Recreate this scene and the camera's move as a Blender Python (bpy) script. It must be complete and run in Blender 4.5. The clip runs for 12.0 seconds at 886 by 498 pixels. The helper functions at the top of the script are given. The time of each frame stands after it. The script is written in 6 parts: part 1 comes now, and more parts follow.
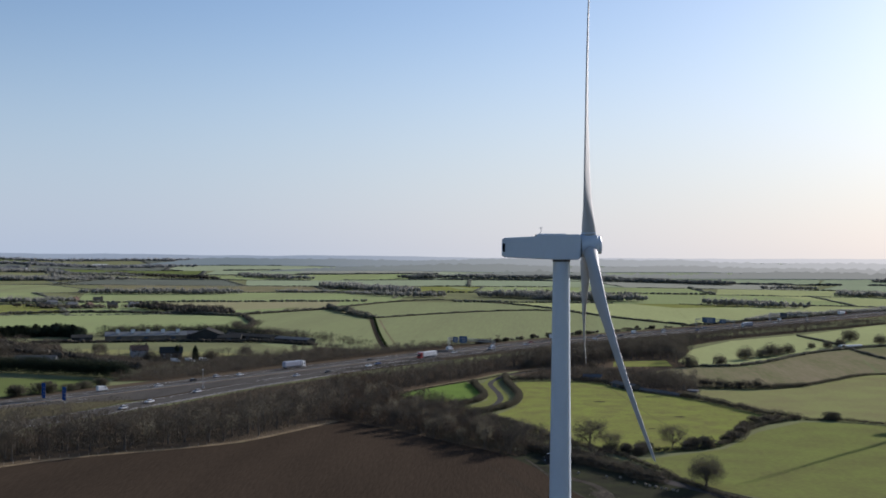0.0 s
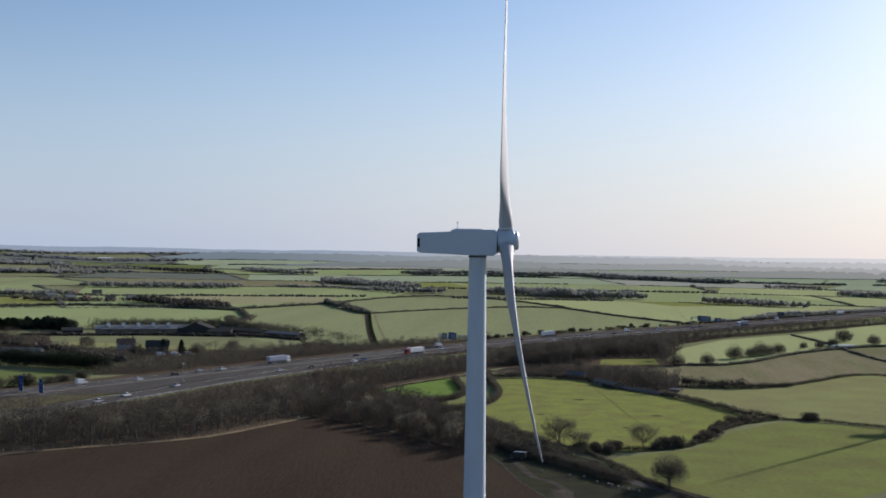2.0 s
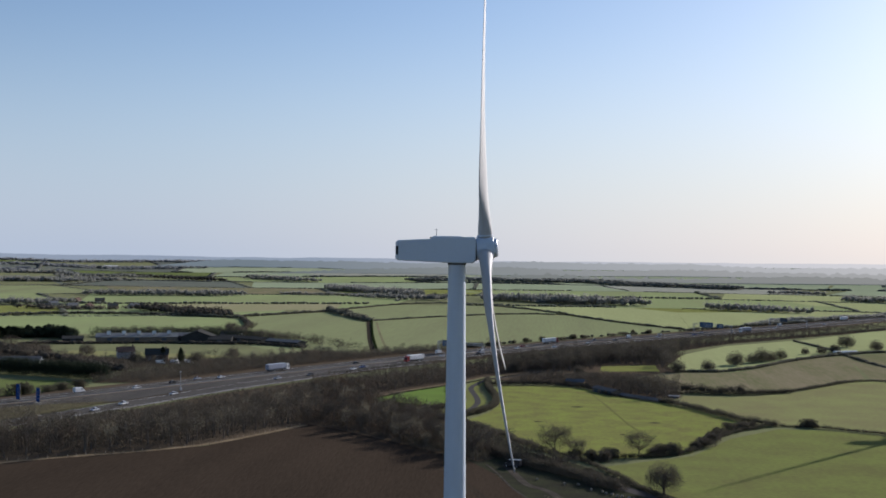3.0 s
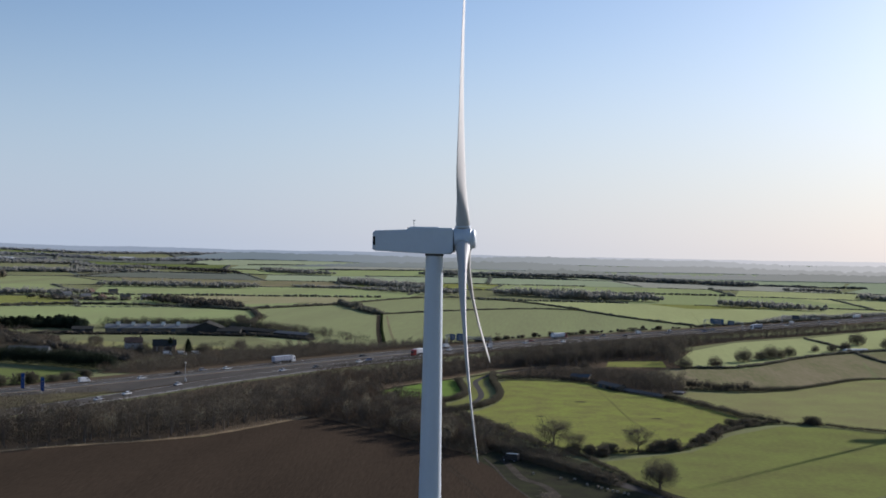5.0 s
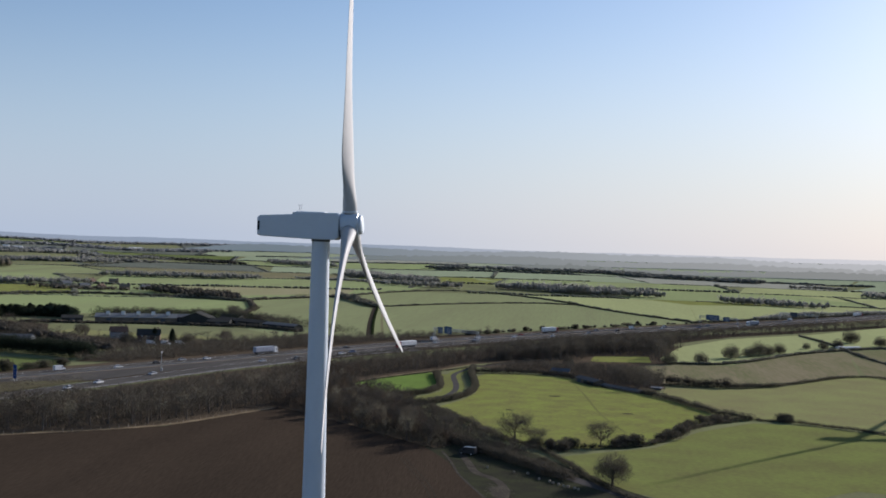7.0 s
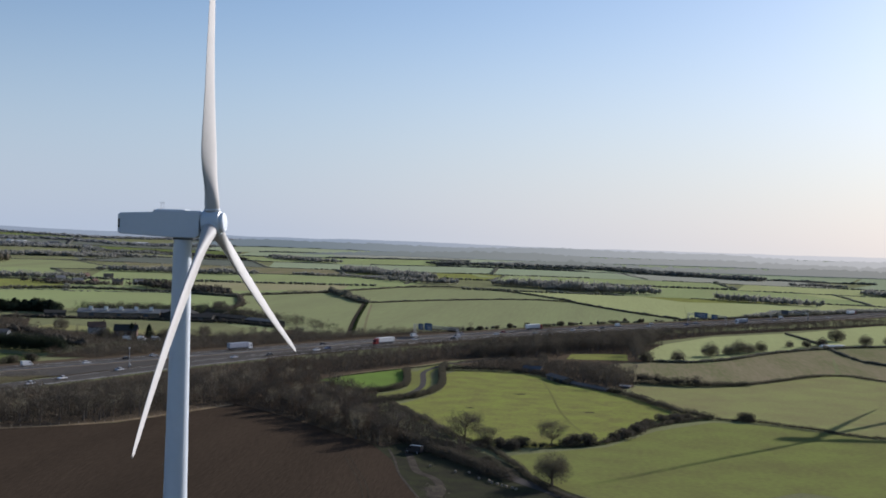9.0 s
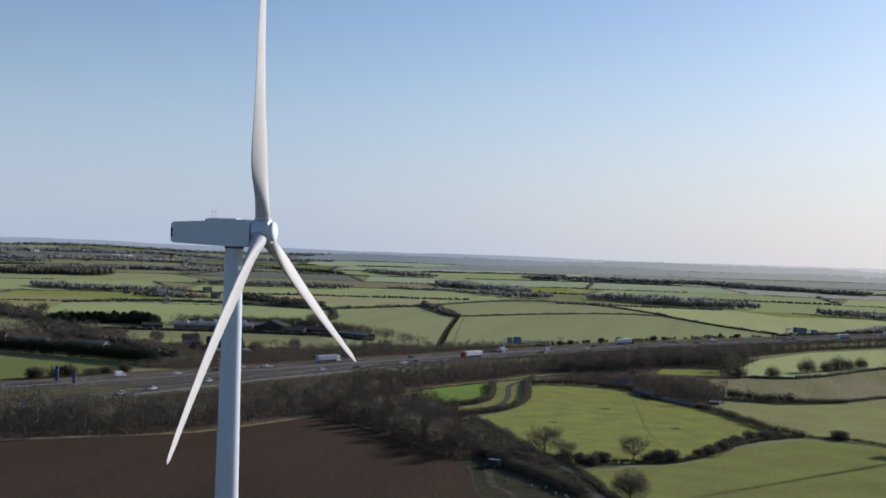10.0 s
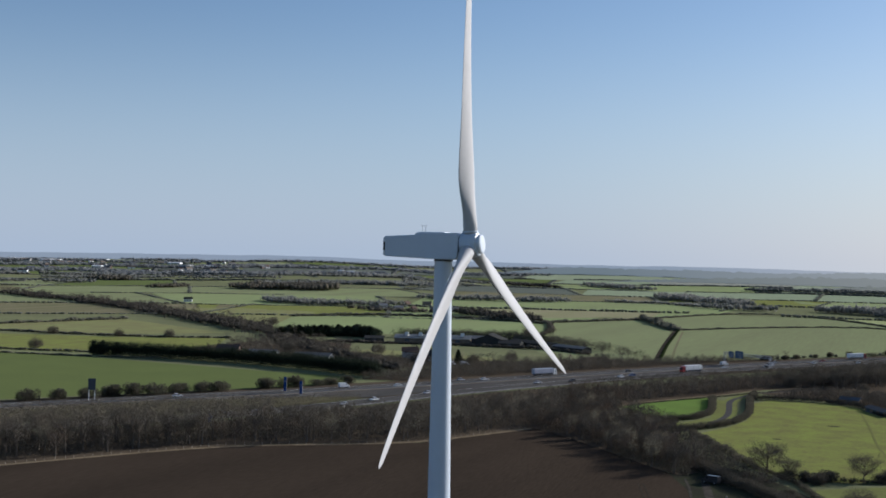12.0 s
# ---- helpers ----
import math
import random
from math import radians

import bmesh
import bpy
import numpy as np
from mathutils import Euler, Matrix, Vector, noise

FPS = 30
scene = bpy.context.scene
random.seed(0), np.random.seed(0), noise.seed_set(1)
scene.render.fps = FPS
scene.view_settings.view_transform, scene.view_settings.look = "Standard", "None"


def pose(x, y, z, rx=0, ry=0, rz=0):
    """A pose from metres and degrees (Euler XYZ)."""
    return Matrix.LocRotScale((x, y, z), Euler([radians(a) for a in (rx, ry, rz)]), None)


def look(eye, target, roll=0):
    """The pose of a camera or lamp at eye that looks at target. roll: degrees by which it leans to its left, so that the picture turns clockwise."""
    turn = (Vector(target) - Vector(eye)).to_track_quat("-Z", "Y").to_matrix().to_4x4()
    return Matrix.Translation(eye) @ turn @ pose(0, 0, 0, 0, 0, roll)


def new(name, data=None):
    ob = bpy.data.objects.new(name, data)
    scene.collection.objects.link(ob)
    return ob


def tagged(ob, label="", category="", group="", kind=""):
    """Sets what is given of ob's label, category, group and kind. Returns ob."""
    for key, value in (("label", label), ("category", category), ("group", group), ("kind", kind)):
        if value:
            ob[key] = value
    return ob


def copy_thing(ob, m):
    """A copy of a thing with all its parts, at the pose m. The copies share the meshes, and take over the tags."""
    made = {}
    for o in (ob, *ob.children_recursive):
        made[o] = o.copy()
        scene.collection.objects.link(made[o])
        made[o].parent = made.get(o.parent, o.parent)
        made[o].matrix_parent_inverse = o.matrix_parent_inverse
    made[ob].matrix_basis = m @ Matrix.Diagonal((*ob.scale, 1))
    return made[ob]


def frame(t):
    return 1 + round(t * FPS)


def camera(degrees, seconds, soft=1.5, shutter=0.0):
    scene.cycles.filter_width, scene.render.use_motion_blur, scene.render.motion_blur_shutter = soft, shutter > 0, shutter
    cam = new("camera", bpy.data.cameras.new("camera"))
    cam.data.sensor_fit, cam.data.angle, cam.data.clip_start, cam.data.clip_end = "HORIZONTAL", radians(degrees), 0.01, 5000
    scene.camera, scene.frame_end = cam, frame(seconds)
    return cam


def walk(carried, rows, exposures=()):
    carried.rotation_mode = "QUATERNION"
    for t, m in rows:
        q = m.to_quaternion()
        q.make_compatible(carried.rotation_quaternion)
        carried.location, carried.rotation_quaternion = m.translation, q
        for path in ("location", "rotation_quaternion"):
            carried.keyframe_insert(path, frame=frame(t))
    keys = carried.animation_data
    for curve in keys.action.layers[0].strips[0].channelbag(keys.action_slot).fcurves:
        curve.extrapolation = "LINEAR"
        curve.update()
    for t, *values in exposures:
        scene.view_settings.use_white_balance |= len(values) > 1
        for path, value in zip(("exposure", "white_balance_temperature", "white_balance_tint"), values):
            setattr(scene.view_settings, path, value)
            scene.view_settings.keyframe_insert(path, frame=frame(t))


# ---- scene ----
cam = camera(42.6, 12.0, 1.75)
PATH = [
    (0, (1.398, -1.451, 66.94), (1.212, 0.54, 66.939), 0.3),
    (0.5, (3.972, -0.685, 66.94), (3.781, 1.306, 66.936), 0.4),
    (1, (7.24, 0.586, 66.853), (7.044, 2.576, 66.846), 0.5),
    (1.5, (10.798, 1.196, 66.813), (10.596, 3.186, 66.803), 0.7),
    (2, (14.458, 2.716, 66.891), (14.254, 4.706, 66.883), 0.8),
    (2.5, (16.521, 3.334, 66.947), (16.314, 5.323, 66.945), 0.7),
    (3, (18.022, 4.217, 67.021), (17.808, 6.206, 67.025), 0.6),
    (5, (23.309, 5.677, 66.589), (23.066, 7.662, 66.583), 1.1),
    (5.5, (26.019, 6.498, 66.4), (25.769, 8.482, 66.391), 1.3),
    (5.8, (28.18, 7.21, 66.3), (27.93, 9.195, 66.289), 1.37),
    (6, (32.575, 8.666, 66.09), (32.314, 10.649, 66.075), 1.5),
    (6.5, (35.871, 9.987, 66.098), (35.606, 11.969, 66.082), 1.6),
    (7, (39.998, 11.591, 65.945), (39.729, 13.573, 65.928), 1.7),
    (9, (58.848, 16.882, 66.945), (58.561, 18.861, 66.92), 1.9),
    (9.5, (62.214, 18.946, 66.317), (61.921, 20.924, 66.301), 2.0),
    (9.7, (62.59, 19.13, 66.32), (62.272, 21.103, 66.306), 1.97),
    (9.8, (63.59, 19.64, 66.33), (63.206, 21.601, 66.32), 1.89),
    (10, (64.718, 20.204, 66.334), (64.26, 22.151, 66.329), 1.8),
    (10.5, (65.989, 19.33, 66.26), (65.418, 21.247, 66.261), 1.5),
    (11, (66.221, 19.778, 66.197), (65.538, 21.658, 66.202), 1.3),
    (11.5, (66.47, 19.769, 66.269), (65.708, 21.618, 66.275), 1.2),
    (12, (66.596, 19.31, 66.06), (65.777, 21.134, 66.07), 1.1),
]
walk(cam, [(t, look(eye, target, roll)) for t, eye, target, roll in PATH], [(0, 0.42, 6100, 16), (9.6, 0.42, 6100, 16), (10.6, 0.35, 6000, 14), (12, 0.31, 5900, 13)])

from mathutils import geometry

# ---- daylight: low winter sun ahead and to the right ----
SUN_AZ = 38.0      # degrees from +y towards +x
SUN_EL = 20.0
world = bpy.data.worlds.new("world")
scene.world = world
world.use_nodes = True
wt = world.node_tree
sky = wt.nodes.new("ShaderNodeTexSky")
sky.sky_type = "NISHITA"
sky.sun_disc = False
sky.sun_elevation = radians(SUN_EL)
sky.sun_rotation = radians(SUN_AZ)
sky.air_density = 1.0
sky.dust_density = 0.7
sky.ozone_density = 2.8
# the milky band of winter haze that lies all round above the horizon
way = wt.nodes.new("ShaderNodeTexCoord")
axes = wt.nodes.new("ShaderNodeSeparateXYZ")
wt.links.new(way.outputs["Generated"], axes.inputs[0])
fade = wt.nodes.new("ShaderNodeMapRange")
fade.interpolation_type = "SMOOTHERSTEP"
fade.inputs["From Min"].default_value = -0.06
fade.inputs["From Max"].default_value = 0.27
fade.inputs["To Min"].default_value = 0.86
fade.inputs["To Max"].default_value = 0.0
wt.links.new(axes.outputs["Z"], fade.inputs["Value"])
haze = wt.nodes.new("ShaderNodeMix")
haze.data_type = "RGBA"
# haze scatters the light forward: whiter and brighter towards the sun
toward = wt.nodes.new("ShaderNodeVectorMath")
toward.operation = "DOT_PRODUCT"
toward.inputs[1].default_value = (math.sin(radians(SUN_AZ)), math.cos(radians(SUN_AZ)), 0)
wt.links.new(way.outputs["Generated"], toward.inputs[0])
nearer = wt.nodes.new("ShaderNodeMapRange")
nearer.interpolation_type = "SMOOTHSTEP"
nearer.inputs["From Min"].default_value = 0.45
nearer.inputs["From Max"].default_value = 1.0
wt.links.new(toward.outputs["Value"], nearer.inputs["Value"])
milk = wt.nodes.new("ShaderNodeMix")
milk.data_type = "RGBA"
milk.inputs["A"].default_value = (4.3, 5.15, 6.2, 1)
milk.inputs["B"].default_value = (6.4, 6.5, 6.5, 1)
wt.links.new(nearer.outputs["Result"], milk.inputs["Factor"])
wt.links.new(milk.outputs["Result"], haze.inputs["B"])
wt.links.new(fade.outputs["Result"], haze.inputs["Factor"])
wt.links.new(sky.outputs[0], haze.inputs["A"])
wt.links.new(haze.outputs["Result"], wt.nodes["Background"].inputs[0])
wt.nodes["Background"].inputs[1].default_value = 0.083
sun = new("sun", bpy.data.lights.new("sun", "SUN"))
sun.data.energy = 5.0
sun.data.angle = radians(0.6)
sun.data.color = (1.0, 0.94, 0.86)
SUN_DIR = Vector((math.sin(radians(SUN_AZ)) * math.cos(radians(SUN_EL)),
                  math.cos(radians(SUN_AZ)) * math.cos(radians(SUN_EL)), math.sin(radians(SUN_EL))))
sun.matrix_world = look(SUN_DIR * 300, (0, 0, 0))


# ---- materials ----
def material(name, c1, c2=None, rough=0.9, big=0.0, fine=0.0, bump=0.0, metal=0.0, island=0.0, obj=0.0,
             stretch=None, spec=0.0, gain=2.2, soft=0.0, sheen=0.0):
    """Two colours mixed by a coarse and a fine noise (sizes in metres), optional variation by island or object."""
    m = bpy.data.materials.new(name)
    m.use_nodes = True
    n, l = m.node_tree.nodes, m.node_tree.links
    p = n["Principled BSDF"]
    p.inputs["Roughness"].default_value = rough
    p.inputs["Metallic"].default_value = metal
    p.inputs["Specular IOR Level"].default_value = spec
    if sheen:
        p.inputs["Sheen Weight"].default_value = sheen
        p.inputs["Sheen Roughness"].default_value = 0.45
        p.inputs["Sheen Tint"].default_value = (0.85, 0.92, 0.42, 1)
    c2 = c2 or tuple(v * 0.75 for v in c1)
    mix = n.new("ShaderNodeMix")
    mix.data_type = "RGBA"
    mix.inputs["A"].default_value = (*c1, 1)
    mix.inputs["B"].default_value = (*c2, 1)
    geo = n.new("ShaderNodeNewGeometry")
    pos = geo.outputs["Position"]
    if stretch:
        mp = n.new("ShaderNodeMapping")
        mp.inputs["Rotation"].default_value[2] = radians(stretch[0])
        mp.inputs["Scale"].default_value = (1, stretch[1], 1)
        l.new(pos, mp.inputs["Vector"])
        pos = mp.outputs[0]
    fac = None
    for size, amount in ((big, 0.65), (fine, 0.5)):
        if not size:
            continue
        tx = n.new("ShaderNodeTexNoise")
        tx.inputs["Scale"].default_value = 1 / size
        tx.inputs["Detail"].default_value = 5
        l.new(pos, tx.inputs["Vector"])
        ma = n.new("ShaderNodeMath")
        ma.operation = "MULTIPLY_ADD"
        ma.inputs[1].default_value = amount * gain
        ma.inputs[2].default_value = -amount * gain / 2 + (0.5 if fac is None else 0)
        l.new(tx.outputs["Fac"], ma.inputs[0])
        if fac is None:
            fac = ma.outputs[0]
        else:
            ad = n.new("ShaderNodeMath")
            l.new(fac, ad.inputs[0])
            l.new(ma.outputs[0], ad.inputs[1])
            fac = ad.outputs[0]
        if size == fine and bump:
            bp = n.new("ShaderNodeBump")
            bp.inputs["Strength"].default_value = 1.0
            bp.inputs["Distance"].default_value = bump
            l.new(tx.outputs["Fac"], bp.inputs["Height"])
            l.new(bp.outputs[0], p.inputs["Normal"])
    for amount, node, out in ((island, geo, "Random Per Island"), (obj, None, "Random")):
        if not amount:
            continue
        node = node or n.new("ShaderNodeObjectInfo")
        ma = n.new("ShaderNodeMath")
        ma.operation = "MULTIPLY_ADD"
        ma.inputs[1].default_value = amount
        ma.inputs[2].default_value = -amount / 2
        l.new(node.outputs[out], ma.inputs[0])
        ad = n.new("ShaderNodeMath")
        if fac is None:
            ad.inputs[0].default_value = 0.5
        else:
            l.new(fac, ad.inputs[0])
        l.new(ma.outputs[0], ad.inputs[1])
        fac = ad.outputs[0]
    if fac is None:
        mix.inputs["Factor"].default_value = 0.0
    else:
        cl = n.new("ShaderNodeClamp")
        l.new(fac, cl.inputs[0])
        l.new(cl.outputs[0], mix.inputs["Factor"])
    l.new(mix.outputs["Result"], p.inputs["Base Color"])
    if soft:
        # fine twigs and blades: light passes round and through them
        tr = n.new("ShaderNodeBsdfTranslucent")
        l.new(mix.outputs["Result"], tr.inputs["Color"])
        ms = n.new("ShaderNodeMixShader")
        ms.inputs[0].default_value = soft
        l.new(p.outputs[0], ms.inputs[1])
        l.new(tr.outputs[0], ms.inputs[2])
        l.new(ms.outputs[0], n["Material Output"].inputs["Surface"])
    return m


GRASS = material("rough_grass", (0.165, 0.175, 0.085), (0.12, 0.12, 0.07), big=60, fine=1.6, bump=0.25, gain=3, sheen=0.034)
ROUGH = material("rank_winter_grass", (0.125, 0.115, 0.062), (0.078, 0.066, 0.042), big=9, fine=1.2, bump=0.2, gain=3.6)
PASTURE = material("pasture_grass", (0.183, 0.211, 0.050), (0.14, 0.131, 0.049), big=11, fine=1.8, bump=0.08, gain=3.8, sheen=0.034)
LUSH = material("lush_grass", (0.12, 0.195, 0.04), (0.10, 0.15, 0.036), big=14, fine=0.8, bump=0.15, gain=3, sheen=0.034)
DEEP = material("deep_green_ley", (0.105, 0.132, 0.042), (0.085, 0.106, 0.037), big=35, fine=1.5, bump=0.1, sheen=0.034)
# distance haze is mixed into these four far field colours
HAZED_WHEAT = material("hazed_wheat", (0.26, 0.295, 0.19), (0.23, 0.26, 0.17), big=70, fine=6, gain=3, sheen=0.034)
HAZED_GRASS = material("hazed_pasture", (0.24, 0.285, 0.18), (0.22, 0.25, 0.165), big=60, fine=6, gain=3, sheen=0.034)
HAZED_WEST = material("hazed_west_pasture", (0.14, 0.155, 0.12), (0.112, 0.12, 0.098), big=80, fine=6, gain=3)
HAZED_FALLOW = material("hazed_fallow", (0.265, 0.265, 0.22), (0.24, 0.24, 0.20), big=70, fine=6, gain=3, sheen=0.034)
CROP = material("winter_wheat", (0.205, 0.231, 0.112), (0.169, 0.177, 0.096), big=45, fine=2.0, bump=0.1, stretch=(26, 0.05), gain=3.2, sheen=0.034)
# barley on the sunward side, its colour lightened and greyed for haze
HAZED_BARLEY = material("hazed_barley", (0.292, 0.316, 0.145), (0.243, 0.258, 0.122), big=60, fine=2.5, bump=0.1, stretch=(-20, 0.08), gain=3.2, sheen=0.04)
# downland base colour with the haze of distance painted in
HAZED_DOWNLAND = material("hazed_downland", (0.285, 0.32, 0.215), (0.225, 0.25, 0.175), big=150, fine=22, gain=4, sheen=0.034)
CROP2 = material("young_crop", (0.228, 0.277, 0.12), (0.198, 0.218, 0.108), big=70, fine=2.5, bump=0.1, stretch=(-20, 0.08), gain=3.2, sheen=0.034)
TYRED = material("worn_grass", (0.17, 0.17, 0.06), (0.14, 0.14, 0.055), big=4, fine=0.5)
OLIVE = material("grazed_grass", (0.203, 0.213, 0.085), (0.172, 0.155, 0.078), big=22, fine=1.8, bump=0.08, gain=3.8, sheen=0.034)
STUBBLE = material("stubble", (0.19, 0.155, 0.104), (0.118, 0.118, 0.06), big=20, fine=1.8, bump=0.1, stretch=(30, 0.12), gain=3.6, sheen=0.034)
TAN = material("bare_tan_field", (0.27, 0.235, 0.15), (0.215, 0.21, 0.11), big=60, fine=2.5, bump=0.1, stretch=(15, 0.1), sheen=0.034)
PLOUGH = material("ploughed_soil", (0.057, 0.0425, 0.030), (0.039, 0.0298, 0.0215), big=30, fine=0.8, bump=0.10, stretch=(32, 0.16), gain=3.6)
DRY = material("dry_grass", (0.235, 0.185, 0.115), (0.115, 0.088, 0.055), big=6, fine=0.7, bump=0.15, gain=3.4)
TARMAC = material("motorway_asphalt", (0.094, 0.088, 0.079), (0.068, 0.064, 0.058), big=9, fine=0.6, rough=0.8, stretch=(-36, 0.1), gain=3)
LANE = material("lane_asphalt", (0.085, 0.08, 0.075), (0.065, 0.062, 0.057), big=4, fine=0.5)
MARK = material("road_paint", (0.7, 0.7, 0.68), (0.5, 0.5, 0.48), fine=0.8)
TRACK = material("mud_track", (0.085, 0.075, 0.06), (0.044, 0.039, 0.032), big=3, fine=0.5, bump=0.1, gain=3.2)
TURBINE = material("turbine_paint", (0.525, 0.58, 0.635), (0.485, 0.54, 0.595), rough=0.42, big=5, fine=0.5, spec=0.5)
BLADE = material("blade_gelcoat", (0.44, 0.435, 0.425), (0.395, 0.39, 0.38), rough=0.6, big=4, fine=0.6, spec=0.15)
DARK = material("dark_opening", (0.02, 0.02, 0.022), rough=0.6, fine=0.3)
SEAM = material("joint_seal", (0.12, 0.125, 0.13), (0.08, 0.085, 0.09), fine=0.3)
STEEL = material("galvanised_steel", (0.42, 0.43, 0.44), (0.32, 0.33, 0.34), rough=0.45, metal=0.6, fine=0.4)
BARK = material("bark", (0.15, 0.125, 0.10), (0.09, 0.075, 0.06), fine=0.25, bump=0.03, big=1.5)
TWIG = material("bare_twigs", (0.145, 0.126, 0.094), (0.086, 0.075, 0.057), island=0.5, obj=0.5, soft=0.16)
TWIG_DARK = material("dark_twigs", (0.099, 0.087, 0.068), (0.061, 0.054, 0.044), island=0.5, obj=0.4, soft=0.16)
TWIG_RED = material("reddish_twigs", (0.135, 0.103, 0.074), (0.08, 0.062, 0.046), island=0.5, obj=0.4, soft=0.16)
TWIG_PALE = material("pale_twigs", (0.26, 0.235, 0.165), (0.15, 0.135, 0.095), island=0.6, obj=0.4, soft=0.45)
HEDGE = material("hedge_twigs", (0.105, 0.097, 0.07), (0.06, 0.056, 0.042), island=0.6, obj=0.4, soft=0.45)
EVERGREEN = material("evergreen_foliage", (0.042, 0.052, 0.034), (0.024, 0.03, 0.02), island=0.9, obj=0.3, soft=0.2)
# the next five base colours are paled to stand for distance haze
RIDGE = material("hazed_ridge_woods", (0.20, 0.205, 0.18), (0.17, 0.175, 0.155), big=120, fine=14, island=0.08, soft=0.55)
HAZED_WEST_WOOD = material("hazed_west_woods", (0.26, 0.268, 0.262), (0.22, 0.226, 0.222), island=0.1, obj=0.3, soft=0.55)
HAZED_TWIGS = material("hazed_twigs", (0.285, 0.283, 0.25), (0.235, 0.234, 0.208), big=40, fine=6, island=0.08, obj=0.3, soft=0.6)
FAR_HEDGE = material("hazed_far_hedge_twigs", (0.26, 0.265, 0.21), (0.215, 0.22, 0.178), island=0.5, soft=0.6)
HAZED_HEDGE = material("hazed_hedge_twigs", (0.18, 0.174, 0.13), (0.13, 0.126, 0.096), island=0.5, soft=0.45)
IVY = material("ivy_foliage", (0.055, 0.07, 0.025), (0.025, 0.035, 0.014), island=0.9)
WEEDS = material("weedy_soil", (0.062, 0.052, 0.037), (0.038, 0.033, 0.025), big=5, fine=0.6, bump=0.1, gain=3)
MEADOW = material("smooth_meadow", (0.152, 0.174, 0.051), (0.12, 0.119, 0.046), big=20, fine=1.8, bump=0.06, gain=3.6, sheen=0.034)
UNDER = material("leaf_litter", (0.11, 0.085, 0.058), (0.07, 0.055, 0.038), big=6, fine=0.6, bump=0.15)
SIGN_BLUE = material("sign_blue", (0.025, 0.065, 0.22), (0.02, 0.055, 0.18), fine=0.5, rough=0.4)
# sign blue with distance haze painted in, greyer and lighter
SIGN_HAZED = material("hazed_gantry_sign", (0.085, 0.125, 0.19), (0.07, 0.105, 0.16), fine=0.5, rough=0.5)
SIGN_BACK = material("sign_grey", (0.10, 0.11, 0.125), (0.07, 0.08, 0.09), fine=0.5, rough=0.5)
WHITE = material("white_paint", (0.75, 0.75, 0.73), (0.62, 0.62, 0.60), fine=0.6, rough=0.4)
TYRE = material("tyre_rubber", (0.02, 0.02, 0.02), rough=0.8)
GLASSY = material("vehicle_glass", (0.03, 0.035, 0.04), rough=0.08, spec=0.8)
SHEET = material("grey_sheeting", (0.13, 0.14, 0.15), (0.10, 0.105, 0.11), big=3, fine=0.4, rough=0.5, stretch=(0, 0.1))
BLUESHEET = material("blue_grey_roof", (0.10, 0.105, 0.11), (0.075, 0.08, 0.083), big=3, fine=0.4, rough=0.45)
DARKSHEET = material("dark_roof", (0.06, 0.06, 0.056), (0.04, 0.04, 0.038), big=4, fine=0.5, rough=0.6)
WEATHERED = material("weathered_sheeting", (0.22, 0.18, 0.135), (0.14, 0.115, 0.088), big=2, fine=0.3, rough=0.8, gain=3)
BRICK = material("red_brick", (0.15, 0.11, 0.09), (0.11, 0.085, 0.07), big=2, fine=0.2)
TILE = material("clay_roof_tiles", (0.12, 0.085, 0.07), (0.085, 0.062, 0.052), big=2, fine=0.3)
GREENHOUSE = material("greenhouse_panes", (0.12, 0.125, 0.12), (0.085, 0.09, 0.088), rough=0.5, big=4, fine=0.8, spec=0.3)
# rough grass and soil, darkened to hold the hedge's shade
CORNER = material("shade_toned_grass", (0.048, 0.052, 0.029), (0.035, 0.033, 0.026), big=7, fine=0.7, bump=0.1, gain=4)
CONC = material("concrete", (0.36, 0.35, 0.33), (0.27, 0.26, 0.25), big=3, fine=0.4)
POST = material("fence_wood", (0.32, 0.28, 0.22), (0.22, 0.19, 0.15), fine=0.2)


# ---- mesh helpers ----
def obj_from(name, bm, mat, parent=None, label=""):
    me = bpy.data.meshes.new(name)
    bm.to_mesh(me)
    bm.free()
    for x in (mat if isinstance(mat, (list, tuple)) else [mat]):
        me.materials.append(x)
    ob = new(name, me)
    if parent:
        ob.parent = parent
    if label:
        ob["label"] = label
    return ob


def part(name, bm, mat, parent, label=""):
    return obj_from(name, bm, mat, parent, label)


def raw(name, verts, faces, mat, parent=None):
    me = bpy.data.meshes.new(name)
    me.from_pydata([tuple(v) for v in verts], [], faces)
    me.materials.append(mat)
    ob = new(name, me)
    if parent:
        ob.parent = parent
    return ob


def tri_mesh(name, tris, mat, parent=None):
    """A mesh from an array of triangles (n, 3, 3)."""
    n = len(tris)
    me = bpy.data.meshes.new(name)
    me.vertices.add(3 * n)
    me.vertices.foreach_set("co", np.ascontiguousarray(tris, dtype=np.float32).ravel())
    me.loops.add(3 * n)
    me.loops.foreach_set("vertex_index", np.arange(3 * n, dtype=np.int32))
    me.polygons.add(n)
    me.polygons.foreach_set("loop_start", np.arange(0, 3 * n, 3, dtype=np.int32))
    me.update(calc_edges=True)
    me.materials.append(mat)
    ob = new(name, me)
    if parent:
        ob.parent = parent
    return ob


def empty(name, m=None):
    ob = new(name)
    ob.empty_display_size = 0.5
    if m is not None:
        ob.matrix_world = m
    return ob


